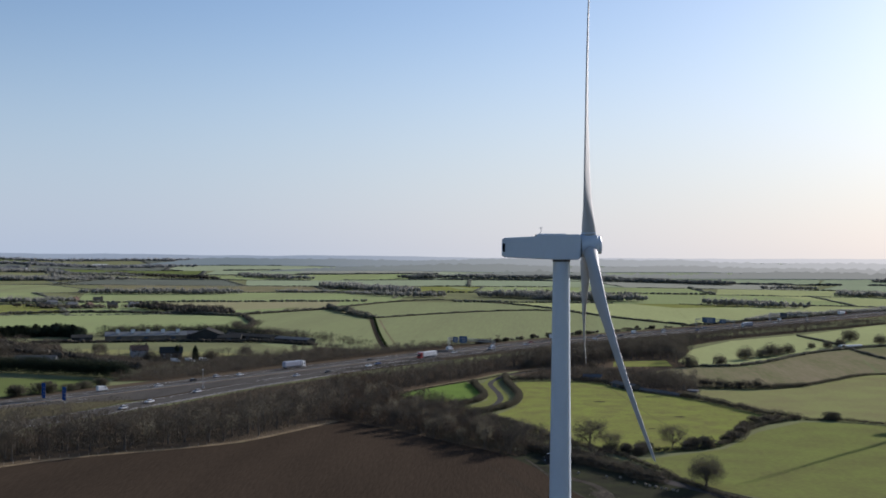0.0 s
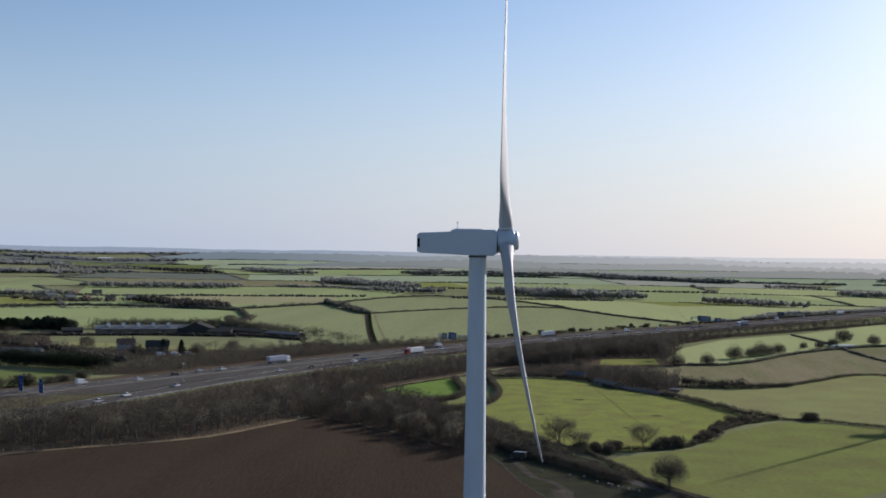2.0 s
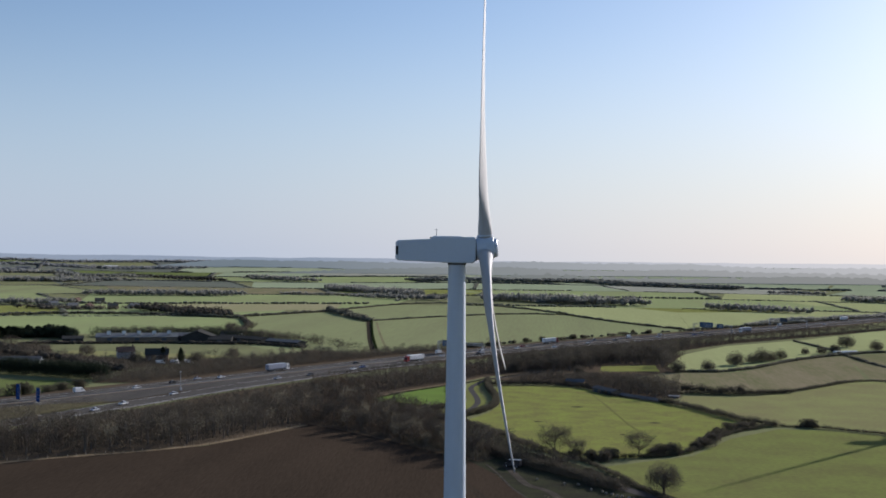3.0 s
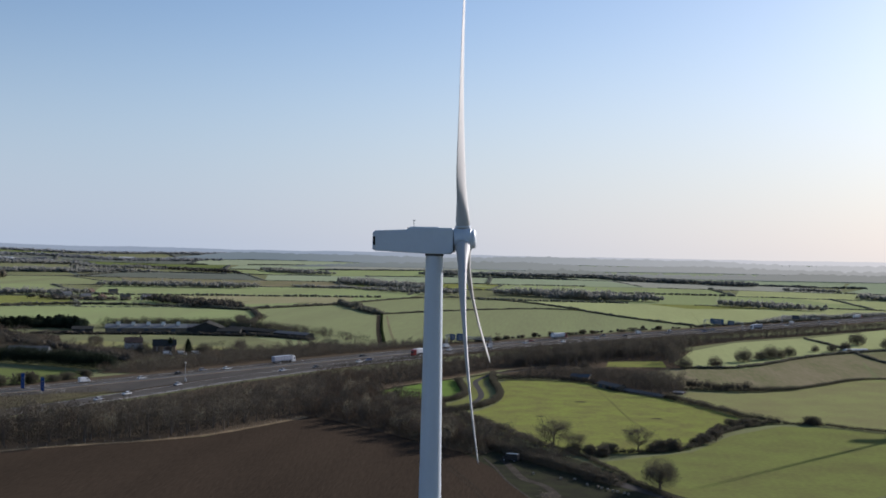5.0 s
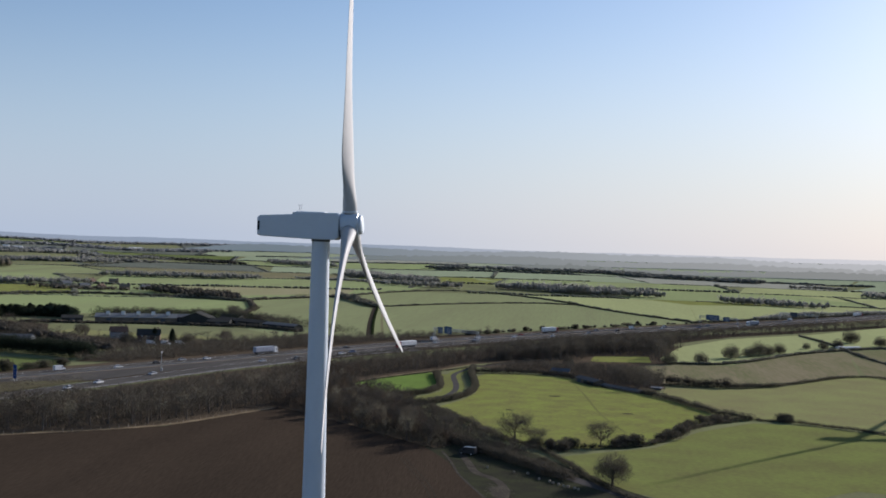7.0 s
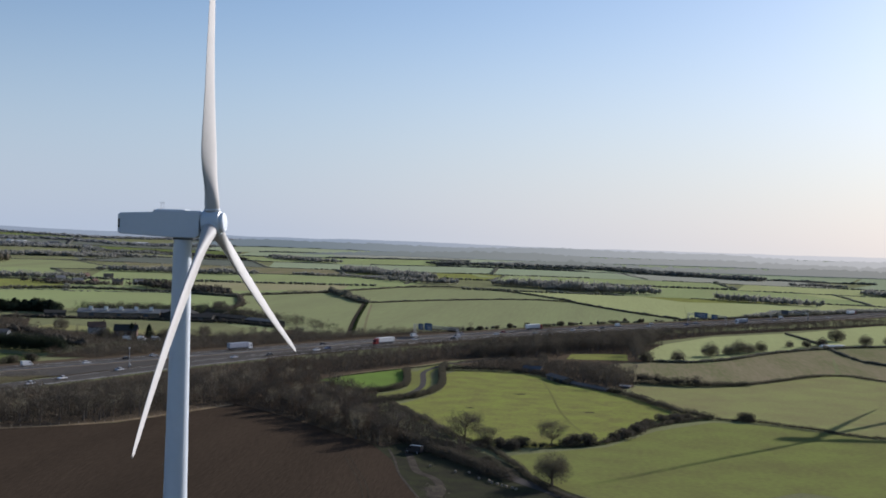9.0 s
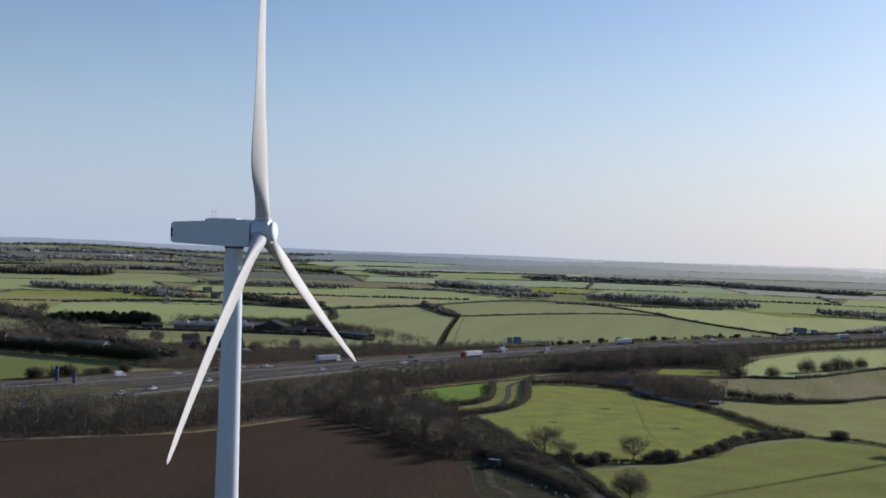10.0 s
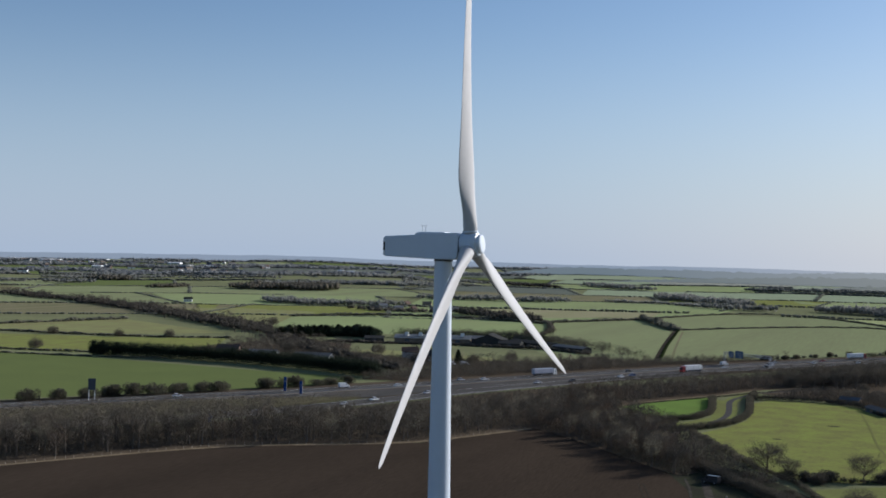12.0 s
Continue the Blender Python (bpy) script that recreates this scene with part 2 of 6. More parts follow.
def block(bm, x0, x1, y0, y1, z0, z1, bevel=0.0):
    made = bmesh.ops.create_cube(bm, size=1)["verts"]
    bmesh.ops.scale(bm, vec=(x1 - x0, y1 - y0, z1 - z0), verts=made)
    bmesh.ops.translate(bm, vec=((x0 + x1) / 2, (y0 + y1) / 2, (z0 + z1) / 2), verts=made)
    if bevel:
        edges = {e for v in made for e in v.link_edges}
        bmesh.ops.bevel(bm, geom=list(edges), offset=bevel, segments=2, affect="EDGES", profile=0.6)
    return bm


def solid(x0, x1, y0, y1, z0, z1, bevel=0.0):
    return block(bmesh.new(), x0, x1, y0, y1, z0, z1, bevel)


def rod(bm, p, q, r0, r1=None, sides=8):
    p, q = Vector(p), Vector(q)
    m = Matrix.Translation((p + q) / 2) @ (q - p).to_track_quat("Z", "Y").to_matrix().to_4x4()
    bmesh.ops.create_cone(bm, cap_ends=True, segments=sides, radius1=r0, radius2=r0 if r1 is None else r1,
                          depth=(q - p).length, matrix=m)
    return bm


def prism(profile, length):
    """A profile of (y, z) pairs drawn out along x from 0 to length."""
    bm = bmesh.new()
    rings = [[bm.verts.new((x, y, z)) for y, z in profile] for x in (0, length)]
    n = len(profile)
    for i in range(n):
        bm.faces.new((rings[0][i], rings[0][(i + 1) % n], rings[1][(i + 1) % n], rings[1][i]))
    bm.faces.new(rings[0][::-1])
    bm.faces.new(rings[1])
    bmesh.ops.recalc_face_normals(bm, faces=bm.faces)
    return bm


# ---- the lie of the land ----
def ease(a, b, v):
    s = np.clip((v - a) / (b - a), 0, 1)
    return s * s * (3 - 2 * s)


def height(x, y):
    r = np.hypot(x - 30, y)
    az = np.degrees(np.arctan2(x - 30, y))
    s = np.clip((r - 1300) / 3400, 0, 1)
    ridge = 19 + 17 * ease(-8, -32, az)
    wave = 3.5 * np.sin(x / 330 + 1.3) * np.sin(y / 410 + 0.4) + 2.5 * np.sin(x / 170 + y / 260)
    return ridge * s ** 1.4 + wave * ease(1500, 2600, r)


def build_ground():
    radii = [0] + [float(v) for v in np.geomspace(40, 1300, 26)] + [float(v) for v in np.linspace(1360, 4880, 70)]
    turns = 240
    verts, faces = [], []
    for r in radii[1:]:
        for k in range(turns):
            a = 2 * math.pi * k / turns
            x, y = 30 + r * math.sin(a), r * math.cos(a)
            verts.append((x, y, float(height(x, y))))
    verts.append((30, 0, 0))
    last = len(verts) - 1
    for i in range(len(radii) - 2):
        for k in range(turns):
            a, b = i * turns + k, i * turns + (k + 1) % turns
            faces.append((a, a + turns, b + turns, b))
    for k in range(turns):
        faces.append((last, k, (k + 1) % turns))
    ob = raw("ground", verts, faces, GRASS)
    ob.data.polygons.foreach_set("use_smooth", [True] * len(ob.data.polygons))
    # face upwards
    bm = bmesh.new()
    bm.from_mesh(ob.data)
    bmesh.ops.recalc_face_normals(bm, faces=bm.faces)
    if sum(f.normal.z for f in list(bm.faces)[:50]) < 0:
        bmesh.ops.reverse_faces(bm, faces=bm.faces)
    bm.to_mesh(ob.data)
    bm.free()
    return tagged(ob, "rolling winter farmland of rough green grass", "ground", kind="structure")


def inside(poly, x, y):
    odd = False
    for (x0, y0), (x1, y1) in zip(poly, poly[1:] + poly[:1]):
        if (y0 > y) != (y1 > y) and x < (x1 - x0) * (y - y0) / (y1 - y0) + x0:
            odd = not odd
    return odd


def sheet(name, poly, mat, lift, label, category="field", step=None):
    """A patch laid on the land, following it."""
    xs, ys = [p[0] for p in poly], [p[1] for p in poly]
    far = max(math.hypot(x - 30, y) for x, y in poly)
    pts = []
    if step is None and far > 1300:
        step = 70
    if step:
        for (x0, y0), (x1, y1) in zip(poly, poly[1:] + poly[:1]):
            n = max(1, int(math.hypot(x1 - x0, y1 - y0) / step))
            pts += [(x0 + (x1 - x0) * k / n, y0 + (y1 - y0) * k / n) for k in range(n)]
    else:
        pts = list(poly)
    edge = [(k, (k + 1) % len(pts)) for k in range(len(pts))]
    extra = []
    if step:
        x = min(xs)
        while x < max(xs):
            y = min(ys)
            while y < max(ys):
                if inside(poly, x, y):
                    extra.append((x, y))
                y += step
            x += step
    v, _, f, *_ = geometry.delaunay_2d_cdt([Vector(p) for p in pts + extra], edge, [], 1, 0.01)
    verts = [(p.x, p.y, float(height(p.x, p.y)) + lift) for p in v]
    faces = []
    for q in f:
        a, b, c = (v[i] for i in q[:3])
        faces.append(tuple(q) if (b - a).cross(c - a) > 0 else tuple(q)[::-1])
    ob = raw(name, verts, faces, mat)
    return tagged(ob, label, category, kind="structure")


def along(line, step):
    """Points every step metres along a line of (x, y): x, y, direction."""
    out, left = [], 0.0
    for (x0, y0), (x1, y1) in zip(line, line[1:]):
        d = math.hypot(x1 - x0, y1 - y0)
        ux, uy = (x1 - x0) / d, (y1 - y0) / d
        s = left
        while s < d:
            out.append((x0 + ux * s, y0 + uy * s, ux, uy))
            s += step
        left = s - d
    return out


def ribbon(name, line, half, mat, lift, label="", category="", parent=None, shift=0.0, kind="structure", smooth=True):
    """A strip along a line; half its width, shifted to the line's right."""
    pts = rounded(line) if smooth else line
    verts, faces = [], []
    for i, (x, y) in enumerate(pts):
        a, b = pts[max(0, i - 1)], pts[min(len(pts) - 1, i + 1)]
        d = math.hypot(b[0] - a[0], b[1] - a[1])
        rx, ry = (b[1] - a[1]) / d, -(b[0] - a[0]) / d
        for s in (shift - half, shift + half):
            px, py = x + rx * s, y + ry * s
            verts.append((px, py, float(height(px, py)) + lift))
        if i:
            k = 2 * i
            faces.append((k - 2, k - 1, k + 1, k))
    ob = raw(name, verts, faces, mat, parent)
    if label:
        tagged(ob, label, category, kind=kind)
    return ob


def rounded(line, times=3):
    """Corner cutting, ends kept."""
    for _ in range(times):
        out = [line[0]]
        for (x0, y0), (x1, y1) in zip(line, line[1:]):
            out += [(0.75 * x0 + 0.25 * x1, 0.75 * y0 + 0.25 * y1), (0.25 * x0 + 0.75 * x1, 0.25 * y0 + 0.75 * y1)]
        line = out + [line[-1]]
    return line


rng = np.random.default_rng(7)


def fuzz(centres, radii, count, length, width):
    """Slender triangles scattered through ellipsoids: twigs or sprays of foliage. radii (n, 3)."""
    n = len(centres)
    c = np.repeat(np.asarray(centres, float), count, 0)
    r = np.repeat(np.asarray(radii, float), count, 0)
    d = rng.normal(size=(n * count, 3))
    d /= np.linalg.norm(d, axis=1)[:, None]
    p = c + d * r * (rng.random((n * count, 1)) ** 0.45)
    w = d * [1, 1, 0.8] + rng.normal(size=d.shape) * 0.55 + [0, 0, 0.35]
    w /= np.linalg.norm(w, axis=1)[:, None]
    s = np.cross(w, rng.normal(size=d.shape))
    s /= np.linalg.norm(s, axis=1)[:, None]
    ln = length * (0.6 + 0.8 * rng.random((n * count, 1)))
    wd = width * (0.6 + 0.8 * rng.random((n * count, 1)))
    return np.stack([p - s * wd - w * ln * 0.3, p + s * wd - w * ln * 0.3, p + w * ln * 0.7], 1)


ICO = bmesh.new()
bmesh.ops.create_icosphere(ICO, subdivisions=1, radius=1.0)
ICO_V = np.array([v.co[:] for v in ICO.verts])
ICO_F = np.array([[v.index for v in f.verts] for f in ICO.faces])
ICO.free()


def canopy(name, centres, radii, tris, mat, fill=0.55):
    """Closely massed crowns: an uneven leafy-dense heart to each, smooth shaded, and twigs all over it."""
    c, r = np.asarray(centres, float), np.asarray(radii, float)
    n, k = len(c), len(ICO_V)
    v = c[:, None] + ICO_V[None] * r[:, None] * fill * (0.75 + 0.5 * rng.random((n, k, 1)))
    f = (ICO_F[None] + k * np.arange(n)[:, None, None]).reshape(-1, 3)
    allv = np.concatenate([v.reshape(-1, 3), tris.reshape(-1, 3)])
    allf = np.concatenate([f, n * k + np.arange(3 * len(tris)).reshape(-1, 3)])
    me = bpy.data.meshes.new(name)
    me.vertices.add(len(allv))
    me.vertices.foreach_set("co", allv.astype(np.float32).ravel())
    me.loops.add(allf.size)
    me.loops.foreach_set("vertex_index", allf.astype(np.int32).ravel())
    me.polygons.add(len(allf))
    me.polygons.foreach_set("loop_start", np.arange(0, allf.size, 3, dtype=np.int32))
    me.polygons.foreach_set("use_smooth", np.arange(len(allf)) < len(f))
    me.update(calc_edges=True)
    me.materials.append(mat)
    return new(name, me)


# ---- trees ----
def tube(verts, faces, pts, radii, sides):
    """Adds a tapering tube through the points."""
    first = len(verts)
    for i, (p, r) in enumerate(zip(pts, radii)):
        a, b = pts[max(0, i - 1)], pts[min(len(pts) - 1, i + 1)]
        w = (Vector(b) - Vector(a)).normalized()
        u = w.cross(Vector((0.3, 0.9, 0.1))).normalized()
        v = w.cross(u)
        for k in range(sides):
            t = 2 * math.pi * k / sides
            verts.append(Vector(p) + (u * math.cos(t) + v * math.sin(t)) * r)
    for i in range(len(pts) - 1):
        for k in range(sides):
            a, b = first + i * sides + k, first + i * sides + (k + 1) % sides
            faces.append((a, b, b + sides, a + sides))


def bare_tree(name, seed, tall, spread, twigs, twig_mat, limbs=9, fork=0.28, dome=0.6, stout=1.0):
    """A leafless tree standing at the origin: trunk with limbs, and a crown of twigs as its part."""
    rnd = random.Random(seed)
    verts, faces, tips, ways = [], [], [], []
    r0 = tall * 0.026
    lean = (rnd.uniform(-0.03, 0.03), rnd.uniform(-0.03, 0.03))
    trunk = [(lean[0] * z, lean[1] * z, z) for z in (-0.3, tall * 0.12, tall * fork, tall * 0.55, tall * 0.78)]
    tube(verts, faces, trunk, [r0 * 1.35, r0, r0 * 0.85, r0 * 0.45, r0 * 0.18], 7)
    for k in range(limbs):
        z = tall * rnd.uniform(fork * 0.85, 0.66)
        a = k * 2.4 + rnd.uniform(-0.5, 0.5)
        reach = spread * rnd.uniform(0.72, 1.0) * (1 - 0.45 * max(0, z / tall - 0.3))
        up = (tall * rnd.uniform(0.72, 0.96) - z) * rnd.uniform(0.45, 0.9)
        base = Vector((lean[0] * z, lean[1] * z, z))
        way = Vector((math.cos(a), math.sin(a), 0))
        pts = [base + way * reach * s + Vector((0, 0, up * (s ** 1.25 if k % 3 else s ** 0.8)))
               + Vector((rnd.uniform(-1, 1), rnd.uniform(-1, 1), rnd.uniform(-1, 1))) * 0.05 * reach * (s > 0)
               for s in (0, 0.35, 0.7, 1.0)]
        tube(verts, faces, pts, [r0 * 0.5, r0 * 0.36, r0 * 0.22, r0 * 0.08], 5)
        for j in range(5):
            s = rnd.uniform(0.3, 1.0)
            i = min(2, int(s * 3))
            b = pts[i].lerp(pts[i + 1], s * 3 - i)
            w = (way * rnd.uniform(0.2, 1) + Vector((rnd.uniform(-0.8, 0.8), rnd.uniform(-0.8, 0.8), rnd.uniform(0.1, 1.1)))).normalized()
            ln = spread * rnd.uniform(0.28, 0.5)
            tube(verts, faces, [b, b + w * ln * 0.5 + Vector((0, 0, -0.02 * ln)), b + w * ln], [r0 * 0.17, r0 * 0.11, r0 * 0.03], 3)
            tips.append(b + w * ln * 0.75)
            ways.append(ln)
        tips.append(pts[3])
        ways.append(spread * 0.35)
    tips.append(Vector(trunk[-1]))
    ways.append(spread * 0.4)
    ob = raw(name, verts, faces, BARK)
    ob.name = name
    shell = []
    for _ in range(80):
        w = Vector((rnd.gauss(0, 1), rnd.gauss(0, 1), rnd.gauss(0, 1))).normalized() * rnd.uniform(0.35, 0.9) ** 0.7
        shell.append((w.x * spread, w.y * spread, tall * dome + w.z * tall * (0.97 - dome)))
    tris = np.concatenate([
        fuzz([tuple(t) for t in tips], [(w * 0.7, w * 0.7, w * 0.6) for w in ways], max(6, int(twigs * 0.35 / len(tips))), tall * 0.07, tall * 0.0034 * stout),
        fuzz(shell, [(spread * 0.27, spread * 0.27, tall * 0.11)] * len(shell), int(twigs * 0.65 / len(shell)), tall * 0.065, tall * 0.0034 * stout)])
    tris[:, :, 2] = np.maximum(tris[:, :, 2], tall * 0.06)
    crown = tri_mesh("crown", tris, twig_mat, ob)
    return ob


def dome_tree(name, seed, tall, spread, twigs, thick, mat, skirt=0.0):
    """A leafless field tree whose fine twigs fill one broad low dome."""
    rnd = random.Random(seed)
    verts, faces = [], []
    r0 = tall * 0.032
    tube(verts, faces, [(0, 0, -0.3), (0.05, 0, tall * 0.12), (0, 0.08, tall * 0.3), (0.1, 0, tall * 0.6)], [r0 * 1.4, r0, r0 * 0.8, r0 * 0.3], 7)
    for k in range(16):
        a, z = k * 2.4 + rnd.uniform(-0.3, 0.3), tall * rnd.uniform(0.14, 0.34)
        up = rnd.uniform(0.15, 1.2)
        way = Vector((math.cos(a), math.sin(a), up)).normalized() * spread * rnd.uniform(0.75, 0.95)
        tube(verts, faces, [(0, 0, z), Vector((0, 0, z)) + way * 0.45 + Vector((0, 0, 0.25)), Vector((0, 0, z)) + way], [r0 * 0.45, r0 * 0.25, r0 * 0.06], 4)
    ob = raw(name, verts, faces, BARK)
    lumps = []
    for k in range(22):
        a, w = k * 2.4, rnd.uniform(0.3, 0.8)
        lumps.append((math.cos(a) * spread * w, math.sin(a) * spread * w, tall * (0.24 + 0.52 * (1 - w) + rnd.uniform(-0.06, 0.06))))
    tris = np.concatenate([fuzz([(0, 0, tall * 0.43)], [(spread * 0.95, spread * 0.95, tall * 0.5)], int(twigs * 0.45), tall * 0.075, thick),
                           fuzz(lumps, [(spread * 0.36, spread * 0.36, tall * 0.2)] * len(lumps), int(twigs * 0.55 / len(lumps)), tall * 0.07, thick)])
    if skirt:
        low = fuzz([(0, 0, tall * 0.24)], [(spread * 0.92, spread * 0.92, tall * 0.24)], int(twigs * skirt), tall * 0.075, thick)
        tris = np.concatenate([tris, low])
    tris[:, :, 2] = np.maximum(tris[:, :, 2], tall * 0.03 if skirt else tall * 0.07)
    tri_mesh("crown", tris, mat, ob)
    return ob


def conifer(name, seed, tall, spread, mat):
    rnd = random.Random(seed)
    verts, faces = [], []
    tube(verts, faces, [(0, 0, -0.2), (0, 0, tall * 0.5), (0, 0, tall * 0.95)], [tall * 0.02, tall * 0.013, 0.02], 6)
    ob = raw(name, verts, faces, BARK)
    cs, rs = [], []
    for k in range(60):
        z = tall * (0.08 + 0.88 * (k / 60))
        reach = spread * (1 - (z / tall) ** 1.6) + 0.15
        a = k * 2.4
        cs.append((math.cos(a) * reach * 0.6, math.sin(a) * reach * 0.6, z))
        rs.append((reach * 0.5 + 0.2, reach * 0.5 + 0.2, tall * 0.05))
    tri_mesh("crown", fuzz(cs, rs, 26, tall * 0.075, tall * 0.022), mat, ob)
    return ob


def bush_tris(x, y, wide, tall, dense=1.0, stubby=1.0):
    """Twigs of a bush at a place on the land."""
    z = float(height(x, y))
    cs, rs = [], []
    for _ in range(6):
        cs.append((x + rng.uniform(-0.4, 0.4) * wide, y + rng.uniform(-0.4, 0.4) * wide, z + tall * rng.uniform(0.28, 0.5)))
        rs.append((wide * 0.42, wide * 0.42, tall * 0.46))
    return fuzz(cs, rs, int(170 * dense), tall * 0.15 * stubby, tall * 0.026 * stubby)


def hedge(line, wide, tall, label, mat=HEDGE, gaps=0.0, dense=22, step=None, name="hedge", even=1.0):
    """A hedge along a line: a run of overlapping tufts of twigs, uneven in height (less so with even below 1)."""
    step = step or wide * 0.45
    cs, rs = [], []
    for x, y, ux, uy in along(rounded(line, 2), step):
        if rng.random() < gaps:
            continue
        t = tall * (0.8 + even * (0.5 * noise.noise((x * 0.09, y * 0.09, 3.1)) + rng.uniform(-0.16, 0.16)))
        cs.append((x + rng.uniform(-0.2, 0.2) * wide, y + rng.uniform(-0.2, 0.2) * wide, float(height(x, y)) + t * 0.42))
        rs.append((wide * 0.62, wide * 0.62, t * 0.5))
    cs, rs = np.array(cs), np.array(rs)
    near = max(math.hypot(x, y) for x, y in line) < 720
    # hedges far off take the twig colour with haze painted in
    mat = HAZED_HEDGE if mat is HEDGE and not near else mat
    tris = fuzz(cs, rs, int(dense * (4.5 if near else 1.8)), tall * 0.2, 0.012 * wide + 0.02 if near else 0.035 * wide + 0.03)
    tris[:, :, 2] = np.maximum(tris[:, :, 2], height(tris[:, :, 0], tris[:, :, 1]) - 0.05)
    return tagged(canopy(name, cs, rs, tris, mat, 0.38 if near else 0.78), label, "hedge", kind="stuff")

# ---- ground, fields, roads ----
build_ground()

plough_edge = [(-330, 40), (-262, 150), (-215, 240), (-186, 293), (-157, 340), (-124, 362), (-103, 380), (-90, 408), (-80, 434), (-64, 427),
               (-39, 402), (-12, 368), (-2, 346), (3, 329), (12, 304), (30, 262), (64, 190), (110, 90), (120, -60), (-200, -60)]
sheet("field", plough_edge, PLOUGH, 0.04, "bare dark brown ploughed field below the wood")
sheet("field", [(-17, 553), (-13, 572), (12, 577), (28, 567), (38, 544), (52, 536), (64, 518), (75, 498), (88, 466), (78, 440), (68, 418), (61, 393), (50, 384),
                (29, 377), (11, 386), (-3, 416), (-20, 455), (-13, 477), (-10, 498), (-11, 516), (-14, 540)], PASTURE, 0.05,
      "bright green sheep pasture ringed by bare hedges")
sheet("field", [(-67, 514), (-60, 534), (-50, 554), (-41, 570), (-37, 560), (-33, 540), (-29, 517), (-29, 501), (-33, 489), (-46, 480), (-60, 496)], LUSH, 0.05,
      "small vivid green paddock beside the bending lane")
sheet("field", [(30, 363), (61, 388), (78, 425), (100, 452), (118, 452), (162, 428), (260, 390), (230, 300), (113, 336), (75, 300), (46, 322)],
      MEADOW, 0.045, "smooth green pasture below the hedgerow oaks")
sheet("field", [(71, 531), (88, 464), (103, 464), (118, 458), (162, 434), (300, 380), (330, 560), (199, 610), (178, 640), (128, 570), (106, 553), (74, 548)],
      OLIVE, 0.05, "olive green grazed field with tawny patches")
sheet("field", [(55, 610), (72, 655), (116, 660), (174, 763), (195, 729), (181, 645), (128, 575), (105, 560), (72, 563)], STUBBLE, 0.05,
      "pale brown stubble field between hedges")
sheet("field", [(178, 763), (245, 812), (330, 830), (340, 600), (200, 613), (184, 645), (196, 729)], STUBBLE, 0.045, "brown stubble field beyond a hedge")
sheet("field", [(77, 686), (96, 770), (135, 850), (196, 915), (204, 826), (178, 768), (117, 668), (84, 660)], HAZED_BARLEY, 0.05,
      "green field sloping from the motorway trees")
sheet("field", [(199, 915), (300, 1060), (420, 1200), (470, 900), (250, 834), (206, 826)], HAZED_BARLEY, 0.045, "light green field beside the motorway")
sheet("field", [(-101, 734), (-130, 880), (-163, 1067), (-105, 1160), (-27, 1237), (22, 1221), (74, 1100), (126, 1010), (60, 936), (10, 876), (-49, 795)],
      CROP, 0.06, "wide olive winter wheat field with faint tramlines")
sheet("field", [(-168, 1080), (-232, 1245), (-188, 1410), (-123, 1455), (-36, 1355), (18, 1246), (-27, 1242), (-105, 1166)], CROP, 0.08,
      "olive arable field behind a low hedge")
sheet("field", [(-35, 1548), (77, 1458), (145, 1320), (129, 1025), (78, 1100), (24, 1246), (-30, 1362), (-60, 1409)], HAZED_BARLEY, 0.1,
      "green arable field cut by a slanting hedge")
sheet("field", [(145, 1319), (281, 1369), (330, 1255), (200, 1092), (129, 1016)], HAZED_BARLEY, 0.1, "green field above the motorway")
sheet("field", [(-303, 1090), (-236, 1215), (-166, 1045), (-108, 745), (-146, 707), (-195, 765), (-242, 900)], CROP, 0.07,
      "olive green arable field behind the motorway scrub")
sheet("field", [(-547, 1015), (-500, 1095), (-383, 1108), (-292, 1070), (-250, 960), (-240, 870), (-357, 850), (-420, 810), (-470, 850)], CROP2, 0.09,
      "long bright green field behind the nursery buildings")
sheet("field", [(-520, 545), (-411, 560), (-290, 552), (-219, 552), (-214, 505), (-250, 470), (-300, 400), (-370, 300), (-560, 420)], DEEP, 0.05,
      "deep green field under a tall dark windbreak")
sheet("field", [(-620, 660), (-505, 693), (-430, 731), (-380, 646), (-427, 585), (-494, 568), (-700, 560)], PASTURE, 0.06, "green pasture above the windbreak")
sheet("field", [(-680, 720), (-640, 870), (-464, 780), (-508, 729), (-614, 690)], OLIVE, 0.06, "yellow green meadow strip behind a hedge")
sheet("field", [(-720, 1061), (-701, 1118), (-611, 1121), (-574, 1108), (-487, 910), (-539, 887)], OLIVE, 0.08, "yellowish meadow below the far farm")
sheet("field", [(-578, 1530), (-401, 1691), (-300, 1620), (-245, 1290), (-330, 1180), (-399, 1226), (-522, 1402)], TAN, 0.15, "tawny bare field beyond the hedges")
sheet("field", [(-401, 1700), (-240, 1640), (-125, 1487), (-180, 1425), (-238, 1262), (-285, 1600)], CROP2, 0.15, "bright green field with lone bushes")
sheet("field", [(-300, 690), (-240, 672), (-180, 662), (-158, 685), (-200, 702), (-300, 716)], OLIVE, 0.05, "rough grass paddock beside the nursery")

sheet("yard", [(-345, 748), (-300, 722), (-240, 712), (-150, 712), (-132, 755), (-190, 838), (-330, 812)], GRASS, 0.055, "rough grassy yard round the nursery sheds", "yard")

MW_FAR = [(-420, 240), (-350, 310), (-298, 378), (-257, 438), (-213, 500), (-178, 560), (-138, 629), (-93, 706), (-38, 790), (27, 876), (115, 978), (231, 1120),
          (365, 1296), (600, 1590), (900, 1900), (1300, 2250)]


